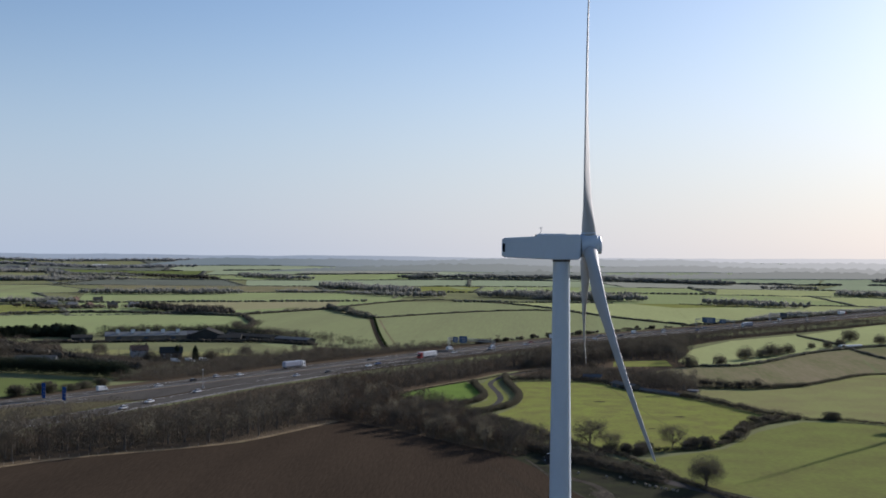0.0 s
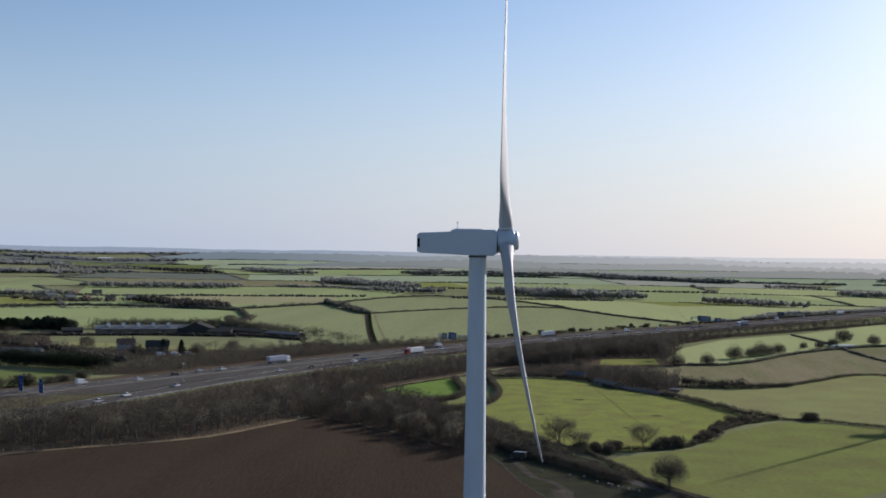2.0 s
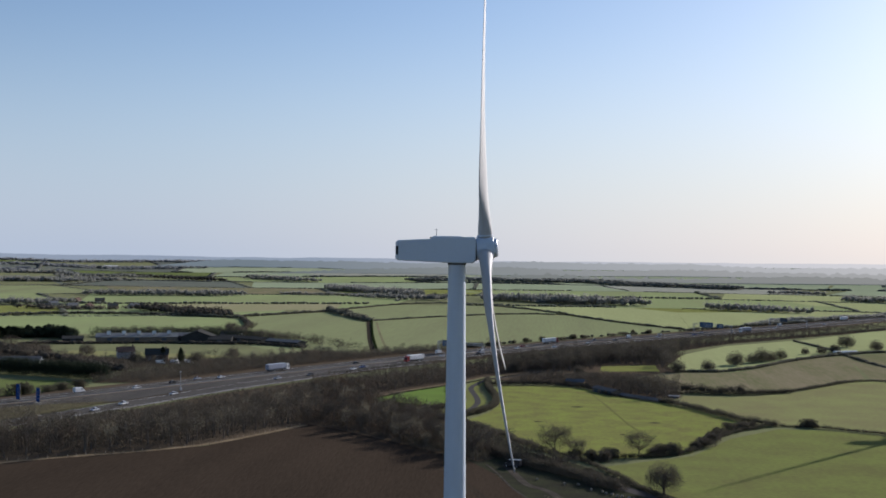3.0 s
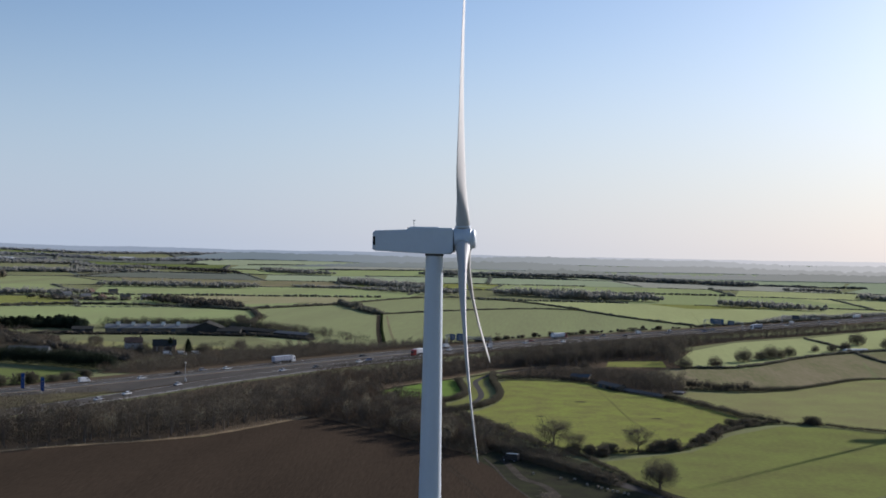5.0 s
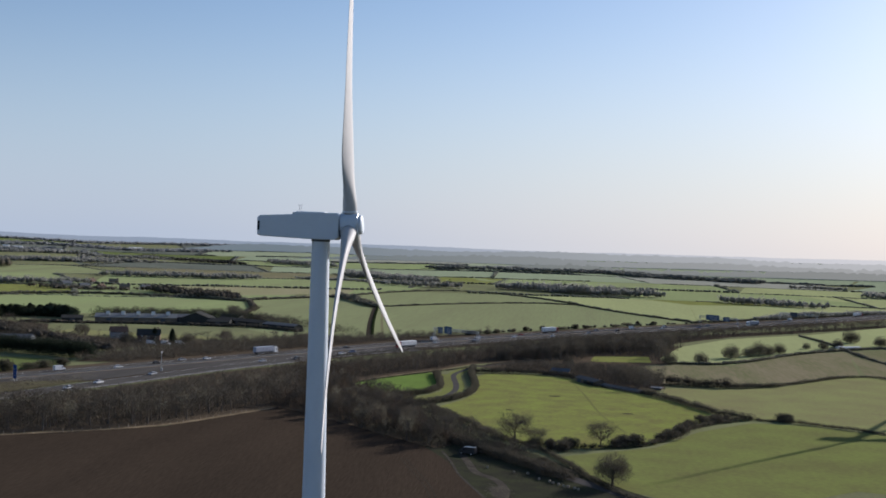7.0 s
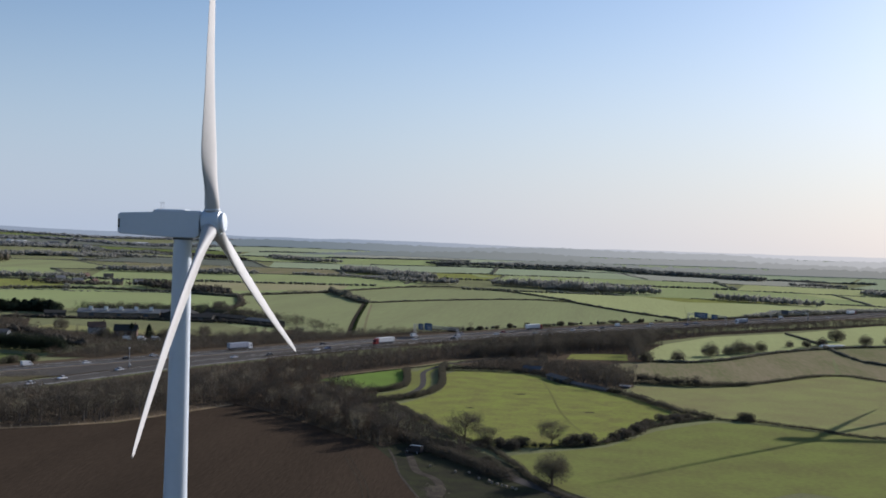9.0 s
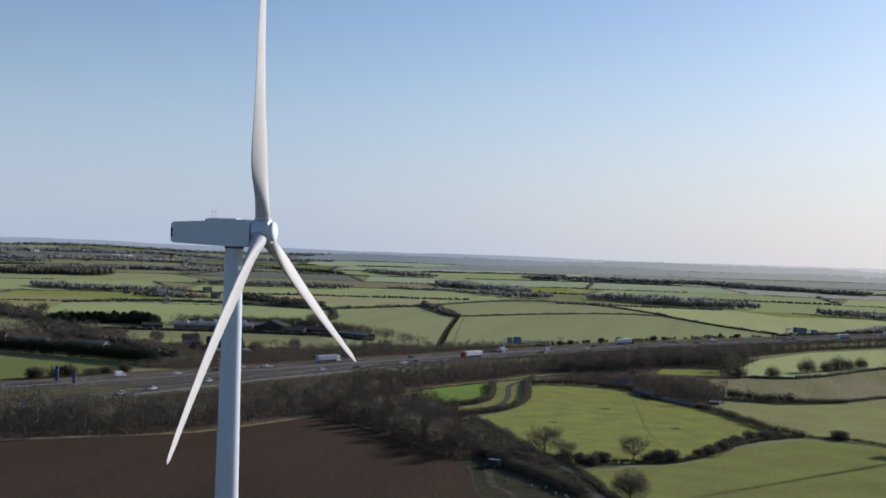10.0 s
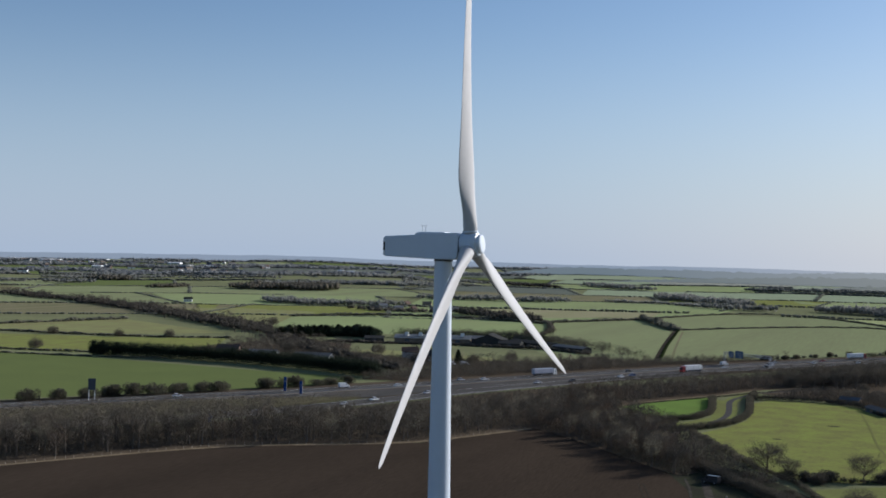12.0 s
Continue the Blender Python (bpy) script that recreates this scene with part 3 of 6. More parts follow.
def offset_line(line, s):
    out = []
    for i, (x, y) in enumerate(line):
        a, b = line[max(0, i - 1)], line[min(len(line) - 1, i + 1)]
        d = math.hypot(b[0] - a[0], b[1] - a[1])
        out.append((x + (b[1] - a[1]) / d * s, y - (b[0] - a[0]) / d * s))
    return out


MW = rounded(offset_line(MW_FAR, 17.0))
motorway = ribbon("road", MW, 17.0, TARMAC, 0.30, "six lane grey asphalt motorway with hard shoulders", "road", smooth=False)
ribbon("verge", MW, 27.0, UNDER, 0.10, "rough brown grass verge along the motorway", "verge", smooth=False)
ribbon("median", MW, 1.2, WEATHERED, 0.34, "grey concrete central reservation", "median", smooth=False)
for s in (-13.4, -2.4, 2.4, 13.4):
    ribbon("edge_line", MW, 0.09, MARK, 0.315, parent=motorway, shift=s, smooth=False)
dashes_v, dashes_f = [], []
for s in (-9.7, -6.0, 6.0, 9.7):
    for x, y, ux, uy in along(offset_line(MW, s), 9.0):
        k = len(dashes_v)
        for a, b in ((0, -0.12), (2.2, -0.12), (2.2, 0.12), (0, 0.12)):
            px, py = x + ux * a + uy * b, y + uy * a - ux * b
            dashes_v.append((px, py, float(height(px, py)) + 0.315))
        dashes_f.append((k, k + 1, k + 2, k + 3))
dashes = raw("lane_dashes", dashes_v, dashes_f, MARK, motorway)
dashes["kind"] = "stuff"
# the near carriageway swings away to the south-west, with a grass island between
NEAR_EDGE = rounded([(-300, 258), (-245, 322), (-212, 365), (-190, 400), (-176, 430), (-166, 458), (-157, 479), (-145, 514), (-129, 552), (-117, 575), (-99, 617), (-79, 649), (-60, 676)])
NEAR = offset_line(NEAR_EDGE, -7.0)
near_road = ribbon("road", NEAR, 7.0, TARMAC, 0.345, "grey asphalt carriageway curving away from the motorway", "road", smooth=False)
for s in (-5.6, 5.4):
    ribbon("edge_line", NEAR, 0.1, MARK, 0.36, parent=near_road, shift=s, smooth=False)
sheet("gore", [(-182, 470), (-172, 486), (-160, 518), (-140, 568), (-118, 606), (-96, 650), (-110, 660), (-126, 632), (-164, 566), (-188, 524), (-202, 488), (-196, 468)], TARMAC, 0.325, "paved wedge where the carriageways meet", "road")
sheet("island", [(-318, 258), (-262, 330), (-226, 376), (-203, 410), (-190, 438), (-181, 464), (-178, 480), (-188, 474), (-204, 462), (-226, 440), (-250, 410), (-290, 352), (-338, 290)],
      ROUGH, 0.38, "rough brown-green grass island between carriageways", "verge")
ribbon("kerb_line", NEAR_EDGE, 0.55, CONC, 0.38, "pale concrete drain strip at the road edge", "kerb", shift=0.5, smooth=False)
ribbon("kerb_line", [p for p in MW if p[1] > 700], 0.5, CONC, 0.36, "pale concrete drain strip at the road edge", "kerb", shift=17.6, smooth=False)


def crash_barrier(s, label):
    bm = bmesh.new()
    pts = offset_line(MW, s)
    ring = None
    for i, (x, y) in enumerate(pts):
        z = float(height(x, y))
        now = [bm.verts.new((x, y, z + h)) for h in (0.62, 0.95)]
        if ring:
            bm.faces.new((ring[0], now[0], now[1], ring[1]))
        ring = now
    bmesh.ops.solidify(bm, geom=list(bm.faces), thickness=0.08)
    ob = obj_from("crash_barrier", bm, STEEL)
    posts = bmesh.new()
    for x, y, ux, uy in along(pts, 12.0)[:220]:
        block(posts, x - 0.07, x + 0.07, y - 0.07, y + 0.07, float(height(x, y)) + 0.3, float(height(x, y)) + 0.9)
    part("barrier_posts", posts, STEEL, ob)
    return tagged(ob, label, "barrier", kind="structure")


crash_barrier(-0.8, "galvanised steel barrier on the central reservation")
crash_barrier(0.8, "galvanised steel barrier on the central reservation")

LANE_LINE = [(24, 700), (4, 640), (-10, 615), (-22, 600), (-25, 583), (-28, 562), (-25, 543), (-21.5, 524), (-19.5, 506), (-20.5, 489), (-24, 471), (-30, 457), (-26, 430), (-8, 398), (11, 365), (30, 338), (38, 326), (49, 314), (80, 274), (130, 215)]
ribbon("road", LANE_LINE, 1.35, LANE, 0.10, "narrow grey country lane bending between hedges", "lane")
ribbon("verge", LANE_LINE[3:12], 3.6, MEADOW, 0.07, "grass verge along the country lane", "verge")
sheet("rough_ground", [(-12, 367), (-14, 392), (9, 384), (24, 364), (50, 320), (90, 268), (60, 200), (30, 262), (12, 304), (3, 329), (-2, 346)], CORNER, 0.05,
      "rough grassy ground between plough and lane, shade painted into its colour", "rough ground")
sheet("verge", [(-46, 474), (-32, 479), (-25, 500), (-29, 535), (-34, 562), (-24, 562), (-19, 525), (-17, 495), (-19, 474), (-26, 456), (-42, 464)], MEADOW, 0.06,
      "rough green verge between the lane and the paddock hedge", "verge")
ribbon("road", [(28, 341), (38, 327), (49, 314.5), (80, 274)], 2.3, LANE, 0.095, "widened grey lane beyond the end of the hedge", "lane")
ribbon("track", [(-72, 506), (-69, 514), (-61, 536), (-51, 556), (-42, 571), (-34, 586), (-25, 610)], 0.9, DRY, 0.09, "pale stony track round the paddock", "track")
ribbon("track", [(0, 361), (4, 346), (7, 334), (9, 330), (14, 325), (17, 316), (18.5, 308), (17, 296)], 1.2, TRACK, 0.085, "winding muddy track below the parked van", "track")
ribbon("track", [(-6, 362), (-1, 346), (3, 329), (7, 318), (13, 302), (20, 284)], 0.35, TRACK, 0.08, "pale trodden edge of the plough", "track")
for d in (-0.8, 0.8):
    ribbon("track", [(-16 + d, 348), (-10 + d, 331), (-3 + d, 312), (0.5 + d, 298), (6 + d, 276)], 0.16, WEEDS, 0.08, "thin wheel rut across the plough", "track")
sheet("bare_patch", [(13, 313), (16, 316), (19, 312), (19.5, 305), (17, 301), (15, 304), (14.5, 308)], TRACK, 0.09, "churned pale earth beside the muddy track", "bare ground")
ribbon("track", [(31, 548), (38, 500), (42, 463), (46, 440), (52, 413)], 0.42, TYRED, 0.09, "thin worn path across the pasture", "path")
for x, y, w in ((54, 460, 2.2), (24, 501, 2.6), (8, 455, 1.8), (40, 428, 1.5)):
    sheet("bare_patch", [(x + w * math.cos(k) * (1 + 0.3 * math.sin(3 * k + x)), y + w * 0.7 * math.sin(k)) for k in (0, 0.8, 1.6, 2.4, 3.2, 4.0, 4.8, 5.6)], WEEDS, 0.08,
          "trodden brown patch in the pasture", "bare ground")
ribbon("verge", [(-262, 150), (-215, 240), (-186, 294), (-157, 341), (-124, 363), (-103, 381), (-90, 409), (-80, 431)], 1.3, DRY, 0.09,
       "strip of pale dry grass along the wood edge", "verge")
ribbon("ditch", [(-106, 737), (-134, 881), (-166, 1064)], 1.7, WEEDS, 0.12, "dark weedy ditch between two hedges", "ditch")
ribbon("hedge_bank", [(-96, 738), (-124, 878), (-156, 1050)], 0.9, STUBBLE, 0.13, "pale grass strip beside a hedge", "bank")


# ---- the wind turbine ----
def blade_mesh(parent, turn):
    """One rotor blade, root at the hub's axis, pointing up the local z, wind from local +x."""
    bm = bmesh.new()
    rings = []
    stations = ((1.2, 1.9, 1.0, 16), (2.6, 1.95, 1.0, 16), (4.0, 2.2, 0.78, 15.5), (5.5, 2.75, 0.52, 15), (7.0, 3.3, 0.37, 13.8), (8.5, 3.65, 0.29, 12.6), (10.0, 3.75, 0.26, 11.5), (12.0, 3.6, 0.24, 10), (14.0, 3.35, 0.225, 8.6),
                (18.0, 2.85, 0.2, 6.5), (24.0, 2.4, 0.18, 4), (31.0, 1.85, 0.17, 2), (37.0, 1.42, 0.16, 0.8), (41.5, 1.1, 0.15, 0), (43.6, 0.82, 0.15, 0), (44.4, 0.5, 0.18, 0), (44.7, 0.2, 0.2, 0))
    n = 32
    fine = []
    for (r0, c0, t0, w0), (r1, c1, t1, w1) in zip(stations, stations[1:]):
        k = max(1, int((r1 - r0) / 1.3))
        fine += [tuple(p + (q - p) * i / k for p, q in zip((r0, c0, t0, w0), (r1, c1, t1, w1))) for i in range(k)]
    for r, chord, thick, twist in fine + [stations[-1]]:
        ring = []
        pre = 0.2 * (r / 44.7) + 2.15 * (r / 44.7) ** 2
        oval = min(1.0, max(0.0, (thick - 0.3) / 0.7))
        for k in range(n):
            a = 2 * math.pi * k / n
            c = math.cos(a)
            # y along the chord, leading edge positive; x the thickness
            foil = (max(0.0, 0.54 + 0.46 * c)) ** 0.5 * 1.1
            y = chord * (0.5 * c - 0.18 * (1 - oval))
            x = 0.5 * chord * thick * math.sin(a) * (oval + (1 - oval) * foil)
            tw = radians(twist + 2)
            ring.append(bm.verts.new((pre + x * math.cos(tw) + y * math.sin(tw), y * math.cos(tw) - x * math.sin(tw), r)))
        rings.append(ring)
    for p, q in zip(rings, rings[1:]):
        for k in range(n):
            bm.faces.new((p[k], p[(k + 1) % n], q[(k + 1) % n], q[k]))
    bm.faces.new(rings[-1])
    bm.faces.new(rings[0][::-1])
    bmesh.ops.recalc_face_normals(bm, faces=bm.faces)
    for f in bm.faces:
        f.smooth = len(f.verts) == 4
    ob = part("blade", bm, BLADE, parent, "long twisted off-white blade")
    ob.matrix_local = turn
    seal = bmesh.new()
    bmesh.ops.create_cone(seal, cap_ends=True, segments=24, radius1=1.08, radius2=1.08, depth=0.22, matrix=Matrix.Translation((0, 0, 1.75)))
    part("root_collar", seal, TURBINE, ob)
    return ob


def wind_turbine(place, yaw, phase):
    top = empty("wind_turbine", pose(*place, 0, 0, yaw))
    # tower in four rolled sections with flange rings
    heights = (-0.3, 15.5, 32.0, 48.5, 65.3)
    wide = (1.95, 1.74, 1.54, 1.36, 1.19)
    for i in range(4):
        bm = bmesh.new()
        bmesh.ops.create_cone(bm, cap_ends=False, segments=48, radius1=wide[i], radius2=wide[i + 1], depth=heights[i + 1] - heights[i],
                              matrix=Matrix.Translation((0, 0, (heights[i] + heights[i + 1]) / 2)))
        for f in bm.faces:
            f.smooth = len(f.verts) == 4
        part("tower_section", bm, TURBINE, top)
        if i:
            bm = bmesh.new()
            bmesh.ops.create_cone(bm, cap_ends=True, segments=48, radius1=wide[i] + 0.02, radius2=wide[i] + 0.02, depth=0.12, matrix=Matrix.Translation((0, 0, heights[i])))
            part("flange", bm, TURBINE, top)
    bm = bmesh.new()
    bmesh.ops.create_cone(bm, cap_ends=True, segments=40, radius1=1.26, radius2=1.26, depth=0.3, matrix=Matrix.Translation((0, 0, 65.3)))
    part("yaw_ring", bm, SEAM, top)
    bm = bmesh.new()
    block(bm, -2.6, 2.6, -2.6, 2.6, -0.3, 0.25, 0.1)
    part("foundation", bm, CONC, top)
    bm = bmesh.new()
    block(bm, -0.45, 0.45, -2.02, -1.8, 1.2, 3.3, 0.04)
    part("tower_door", bm, SEAM, top)
    # nacelle: side profile drawn across its width, corners rounded
    prof = ((-8.45, 65.95), (-8.0, 65.72), (-0.5, 65.42), (2.2, 65.42), (2.62, 65.75), (2.62, 68.7), (2.35, 69.02), (-3.45, 69.02), (-3.62, 68.72), (-8.1, 68.5), (-8.45, 68.2))
    bm = bmesh.new()
    sides = [[bm.verts.new((max(x, -8.45 + cut), y, z)) for x, z in prof] for y, cut in ((-1.7, 0.5), (-1.25, 0.0), (1.25, 0.0), (1.7, 0.5))]
    n = len(prof)
    for p, q in zip(sides, sides[1:]):
        for k in range(n):
            bm.faces.new((p[k], p[(k + 1) % n], q[(k + 1) % n], q[k]))
    bm.faces.new(sides[0])
    bm.faces.new(sides[3][::-1])
    bmesh.ops.recalc_face_normals(bm, faces=bm.faces)
    rim = [e for e in bm.edges if abs(e.verts[0].co.y - e.verts[1].co.y) < 0.01 and abs(e.verts[0].co.y) > 1.6]
    bmesh.ops.bevel(bm, geom=rim, offset=0.16, segments=3, affect="EDGES", profile=0.6)
    nac = part("nacelle", bm, TURBINE, top, "pale grey box-shaped housing")
    for s in (-1, 1):
        vent = part("rear_vent", solid(-0.04, 0.04, -0.2, 0.2, -0.6, 0.6, 0.02), DARK, nac, "dark louvred opening")
        vent.matrix_local = pose(-8.215, s * 1.49, 67.1, 0, 0, s * -48)
    part("roof_hatch", solid(-3.3, 0.6, -1.15, 1.15, 68.98, 69.12, 0.05), TURBINE, nac)
    part("roof_cooler", solid(-3.72, -3.35, -1.2, 1.2, 68.75, 68.95, 0.03), DARK, nac)
    for y in (-0.55, 0.55):
        bm = bmesh.new()
        rod(bm, (-2.9, y, 69.0), (-2.9, y, 70.05), 0.028)
        rod(bm, (-3.1, y, 70.0), (-2.7, y, 70.0), 0.02)
        part("wind_mast", bm, STEEL, nac)
    bm = bmesh.new()
    bmesh.ops.create_cone(bm, cap_ends=True, segments=40, radius1=1.62, radius2=1.62, depth=0.16,
                          matrix=Matrix.Translation((2.68, 0, 67.3)) @ Matrix.Rotation(math.pi / 2, 4, "Y"))
    part("joint_seal", bm, SEAM, nac)
    # rotor, tilted up a little
    rotor = Matrix.Translation((3.93, 0, 67.5)) @ Matrix.Rotation(radians(-3.0), 4, "Y")
    bm = bmesh.new()
    rings = []
    for x, r in ((-1.25, 1.5), (-1.15, 1.62), (0.2, 1.7), (1.1, 1.55), (1.2, 1.3), (1.6, 1.28), (1.72, 1.1), (1.75, 0.0)):
        rings.append([bm.verts.new((x, r * math.cos(2 * math.pi * k / 36), r * math.sin(2 * math.pi * k / 36))) for k in range(36)] if r else [bm.verts.new((x, 0, 0))])
    for p, q in zip(rings, rings[1:]):
        for k in range(36):
            if len(q) == 1:
                bm.faces.new((p[k], p[(k + 1) % 36], q[0]))
            else:
                bm.faces.new((p[k], p[(k + 1) % 36], q[(k + 1) % 36], q[k]))
    bm.faces.new(rings[0][::-1])
    bmesh.ops.recalc_face_normals(bm, faces=bm.faces)
    hub = part("hub", bm, TURBINE, top, "short grey rotor hub with a flat nose")
    hub.matrix_local = rotor
    for k in range(3):
        a = phase + 120 * k
        # local z of the blade turns from up towards +y
        blade_mesh(hub, Matrix.Rotation(radians(-a), 4, "X"))
    return tagged(top, "white three-bladed wind turbine standing in a ploughed field", "wind turbine", group="wind turbines")


turbine = wind_turbine((3.14, 160.82, 0), 3.6, -2)
second = wind_turbine((128 + 0.616 * 185, 424 + 0.788 * 185, 0), 3.6, 2)
tagged(second, "white three-bladed wind turbine in a far pasture")

# ---- woods: belts of bare trees by the motorway ----
kinds = [bare_tree("tree", 11, 10.5, 3.4, 1350, TWIG), bare_tree("tree", 12, 9.0, 2.8, 1200, TWIG_DARK), bare_tree("tree", 13, 11.0, 3.0, 1350, TWIG),
         bare_tree("tree", 14, 8.0, 3.0, 1250, TWIG_RED), bare_tree("tree", 15, 9.5, 3.2, 1300, TWIG_DARK), bare_tree("tree", 16, 8.5, 2.6, 1100, TWIG_PALE)]
TREE_LABELS = ["bare brown woodland tree with fine upright twigs", "dark leafless woodland tree with dense twigs", "tall bare woodland tree with a brown crown",
               "leafless tree with reddish brown twigs", "dark bare tree with a broad twiggy crown", "slender pale-twigged birch in the wood"]
for k, t in enumerate(kinds):
    tagged(t, TREE_LABELS[k], "tree", group="belt trees")
used = set()


def plant(k, x, y, scale=1.0, group="belt trees", label=""):
    turn = random.uniform(0, 360)
    z = float(height(x, y))
    m = pose(x, y, z, 0, 0, turn)
    if k not in used:
        used.add(k)
        t = kinds[k]
        t.matrix_basis = m
    else:
        t = copy_thing(kinds[k], m)
    t.scale = (scale * random.uniform(0.92, 1.08),) * 2 + (scale,)
    t["group"] = group
    if label:
        t["label"] = label
    return t


def spots(poly, gap, seed, jitter=0.45):
    rnd = random.Random(seed)
    out, xs, ys = [], [p[0] for p in poly], [p[1] for p in poly]
    y = min(ys)
    row = 0
    while y < max(ys):
        x = min(xs) + (row % 2) * gap / 2
        while x < max(xs):
            px, py = x + rnd.uniform(-jitter, jitter) * gap, y + rnd.uniform(-jitter, jitter) * gap
            if inside(poly, px, py):
                out.append((px, py))
            x += gap
        y += gap * 0.9
        row += 1
    return out


BELT_A = [(-262, 205), (-222, 252), (-190, 298), (-160, 345), (-127, 367), (-106, 384), (-93, 411), (-84, 436), (-80, 470), (-92, 520), (-108, 580),
          (-126, 546), (-142, 510), (-154, 475), (-172, 427), (-186, 396), (-208, 361), (-241, 318), (-290, 262)]
BELT_B = [(-84, 436), (-68, 424), (-43, 400), (-18, 374), (-9, 366), (-4, 373), (-13, 394), (-26, 425), (-34, 455), (-32, 470), (-62, 498), (-71, 514), (-72, 540), (-98, 580), (-110, 570),
          (-92, 520), (-80, 470)]
BELT_C = [(-98, 582), (-71, 532), (-63, 542), (-53, 563), (-44, 578), (-36, 591), (-26, 617), (-6, 640), (14, 650), (36, 690), (70, 730), (98, 800), (140, 870), (215, 955), (330, 1090), (322, 1100), (205, 968),
          (120, 878), (70, 822), (20, 770), (-30, 690), (-70, 625)]
def joined(name, list_of, label, category):
    """Trees too many to count, joined into one object: (kind, x, y, scale) each."""
    cache = {}
    groups = {}
    for k, x, y, s in list_of:
        for ob in (kinds[k], *kinds[k].children):
            if ob.data.name not in cache:
                me = ob.data
                me.calc_loop_triangles()
                v = np.zeros(len(me.vertices) * 3, dtype=np.float32)
                me.vertices.foreach_get("co", v)
                i = np.zeros(len(me.loop_triangles) * 3, dtype=np.int32)
                me.loop_triangles.foreach_get("vertices", i)
                tri = v.reshape(-1, 3)[i].reshape(-1, 3, 3)
                if ob.parent:
                    tri = tri[::8]
                    mid = tri.mean(1, keepdims=True)
                    tri = mid + (tri - mid) * 2.32
                else:
                    tri = tri[:96]
                cache[me.name] = tri
            t = cache[ob.data.name]
            a = random.uniform(0, 2 * math.pi)
            turn = np.array(((math.cos(a), -math.sin(a), 0), (math.sin(a), math.cos(a), 0), (0, 0, 1)))
            groups.setdefault(ob.data.materials[0].name, []).append(t @ turn.T * s + (x, y, float(height(x, y))))
    for m, tris in groups.items():
        tagged(tri_mesh(name, np.concatenate(tris), bpy.data.materials[m]), label, category, kind="stuff")


def clear_of_road(x, y):
    """How tall, at most, a tree may stand by its distance from the motorway, in parts of a full tree."""
    d = min(min(math.hypot(x - px, y - py) for px, py in MW) - 17.0, min(math.hypot(x - px, y - py) for px, py in NEAR_EDGE))
    return min(1.05, max(0.16, (0.15 * d + 0.4) / 9.5) + 0.42 * float(ease(445, 395, y)))


near_a = sorted(spots(BELT_A, 6.6, 1), key=lambda p: p[1] - 0.6 * p[0])
near_b = sorted(spots(BELT_B, 6.2, 2), key=lambda p: p[1])
near_c = spots(BELT_C, 5.6, 3)
rest = []
for some, cut, choice, lo, hi in ((near_a, 170, [0, 0, 1, 2, 2, 3, 4, 4, 5], 0.7, 1.05), (near_b, 90, [0, 1, 1, 3, 4, 4, 5], 0.6, 1.0), (near_c, 0, [0, 1, 2, 3, 4], 0.65, 1.0)):
    for i, (x, y) in enumerate(some):
        k, s = random.choice(choice), min(random.uniform(lo, hi), clear_of_road(x, y) * random.uniform(0.8, 1.1))
        s *= float(0.92 + 0.36 * ease(440, 350, y))
        if i < cut:
            plant(k, x, y, s)
        else:
            rest.append((k, x, y, s))


def undergrowth(poly, gap, seed, tall, mat, label, wide=1.6, dense=26):
    pts = spots(poly, gap, seed)
    cs = [(x, y, float(height(x, y)) + tall * 0.35) for x, y in pts]
    f = [0.6 + 0.8 * random.random() for _ in pts]
    tris = fuzz(cs, [(gap * wide * 0.45, gap * wide * 0.45, tall * 0.5 * q) for q in f], int(dense * 0.86), tall * 0.27, gap * 0.015 + 0.032)
    tris[:, :, 2] = np.maximum(tris[:, :, 2], 0)
    ob = tri_mesh("undergrowth", tris, mat)
    return tagged(ob, label, "scrub", kind="stuff")


for poly, nm in ((BELT_A, "a"), (BELT_B, "b"), (BELT_C, "c")):
    sheet("wood_floor", poly, UNDER, 0.12, "brown leaf litter under the trees", "wood floor")
undergrowth(BELT_A, 2.6, 21, 2.0, TWIG_DARK, "tangled brown undergrowth below the belt of trees")
undergrowth([(-222, 256), (-160, 349), (-127, 371), (-97, 412), (-88, 438), (-84, 480), (-118, 500), (-180, 400), (-240, 300)], 5.5, 24, 5.0, TWIG, "thicket of bare saplings in the belt of trees", dense=50)
undergrowth(BELT_B, 2.6, 22, 2.6, TWIG_DARK, "dark bramble undergrowth between field and lane")
undergrowth(BELT_B, 4.0, 25, 5.5, TWIG_RED, "thicket of reddish saplings", dense=60)
undergrowth(BELT_C, 3.0, 23, 2.4, TWIG_DARK, "dark scrub along the motorway bank")
ribbon("verge", [(-76, 512), (-66, 536), (-56, 557), (-46, 574), (-38, 590), (-28, 613), (-8, 640)], 4.4, UNDER, 0.083, "brown leaf-strewn bank above the stony track", "verge")
undergrowth([(-74, 512), (-64, 536), (-54, 556), (-44, 573), (-36, 588), (-26, 613), (-4, 640), (-12, 646), (-36, 617), (-46, 592), (-55, 577), (-65, 560), (-76, 540)], 2.8, 26, 2.2, TWIG_DARK,
            "brown brambles above the stony track", dense=30)
VERGE_A = [(-312, 272), (-258, 338), (-222, 384), (-198, 424), (-186, 462), (-178, 494), (-190, 500), (-212, 462), (-252, 406), (-300, 340)]
undergrowth([(-312, 270), (-258, 336), (-222, 382), (-200, 416), (-192, 440), (-206, 452), (-252, 404), (-300, 338)], 4.0, 53, 4.6, TWIG, "brown bushes crowding the island between carriageways", dense=46)
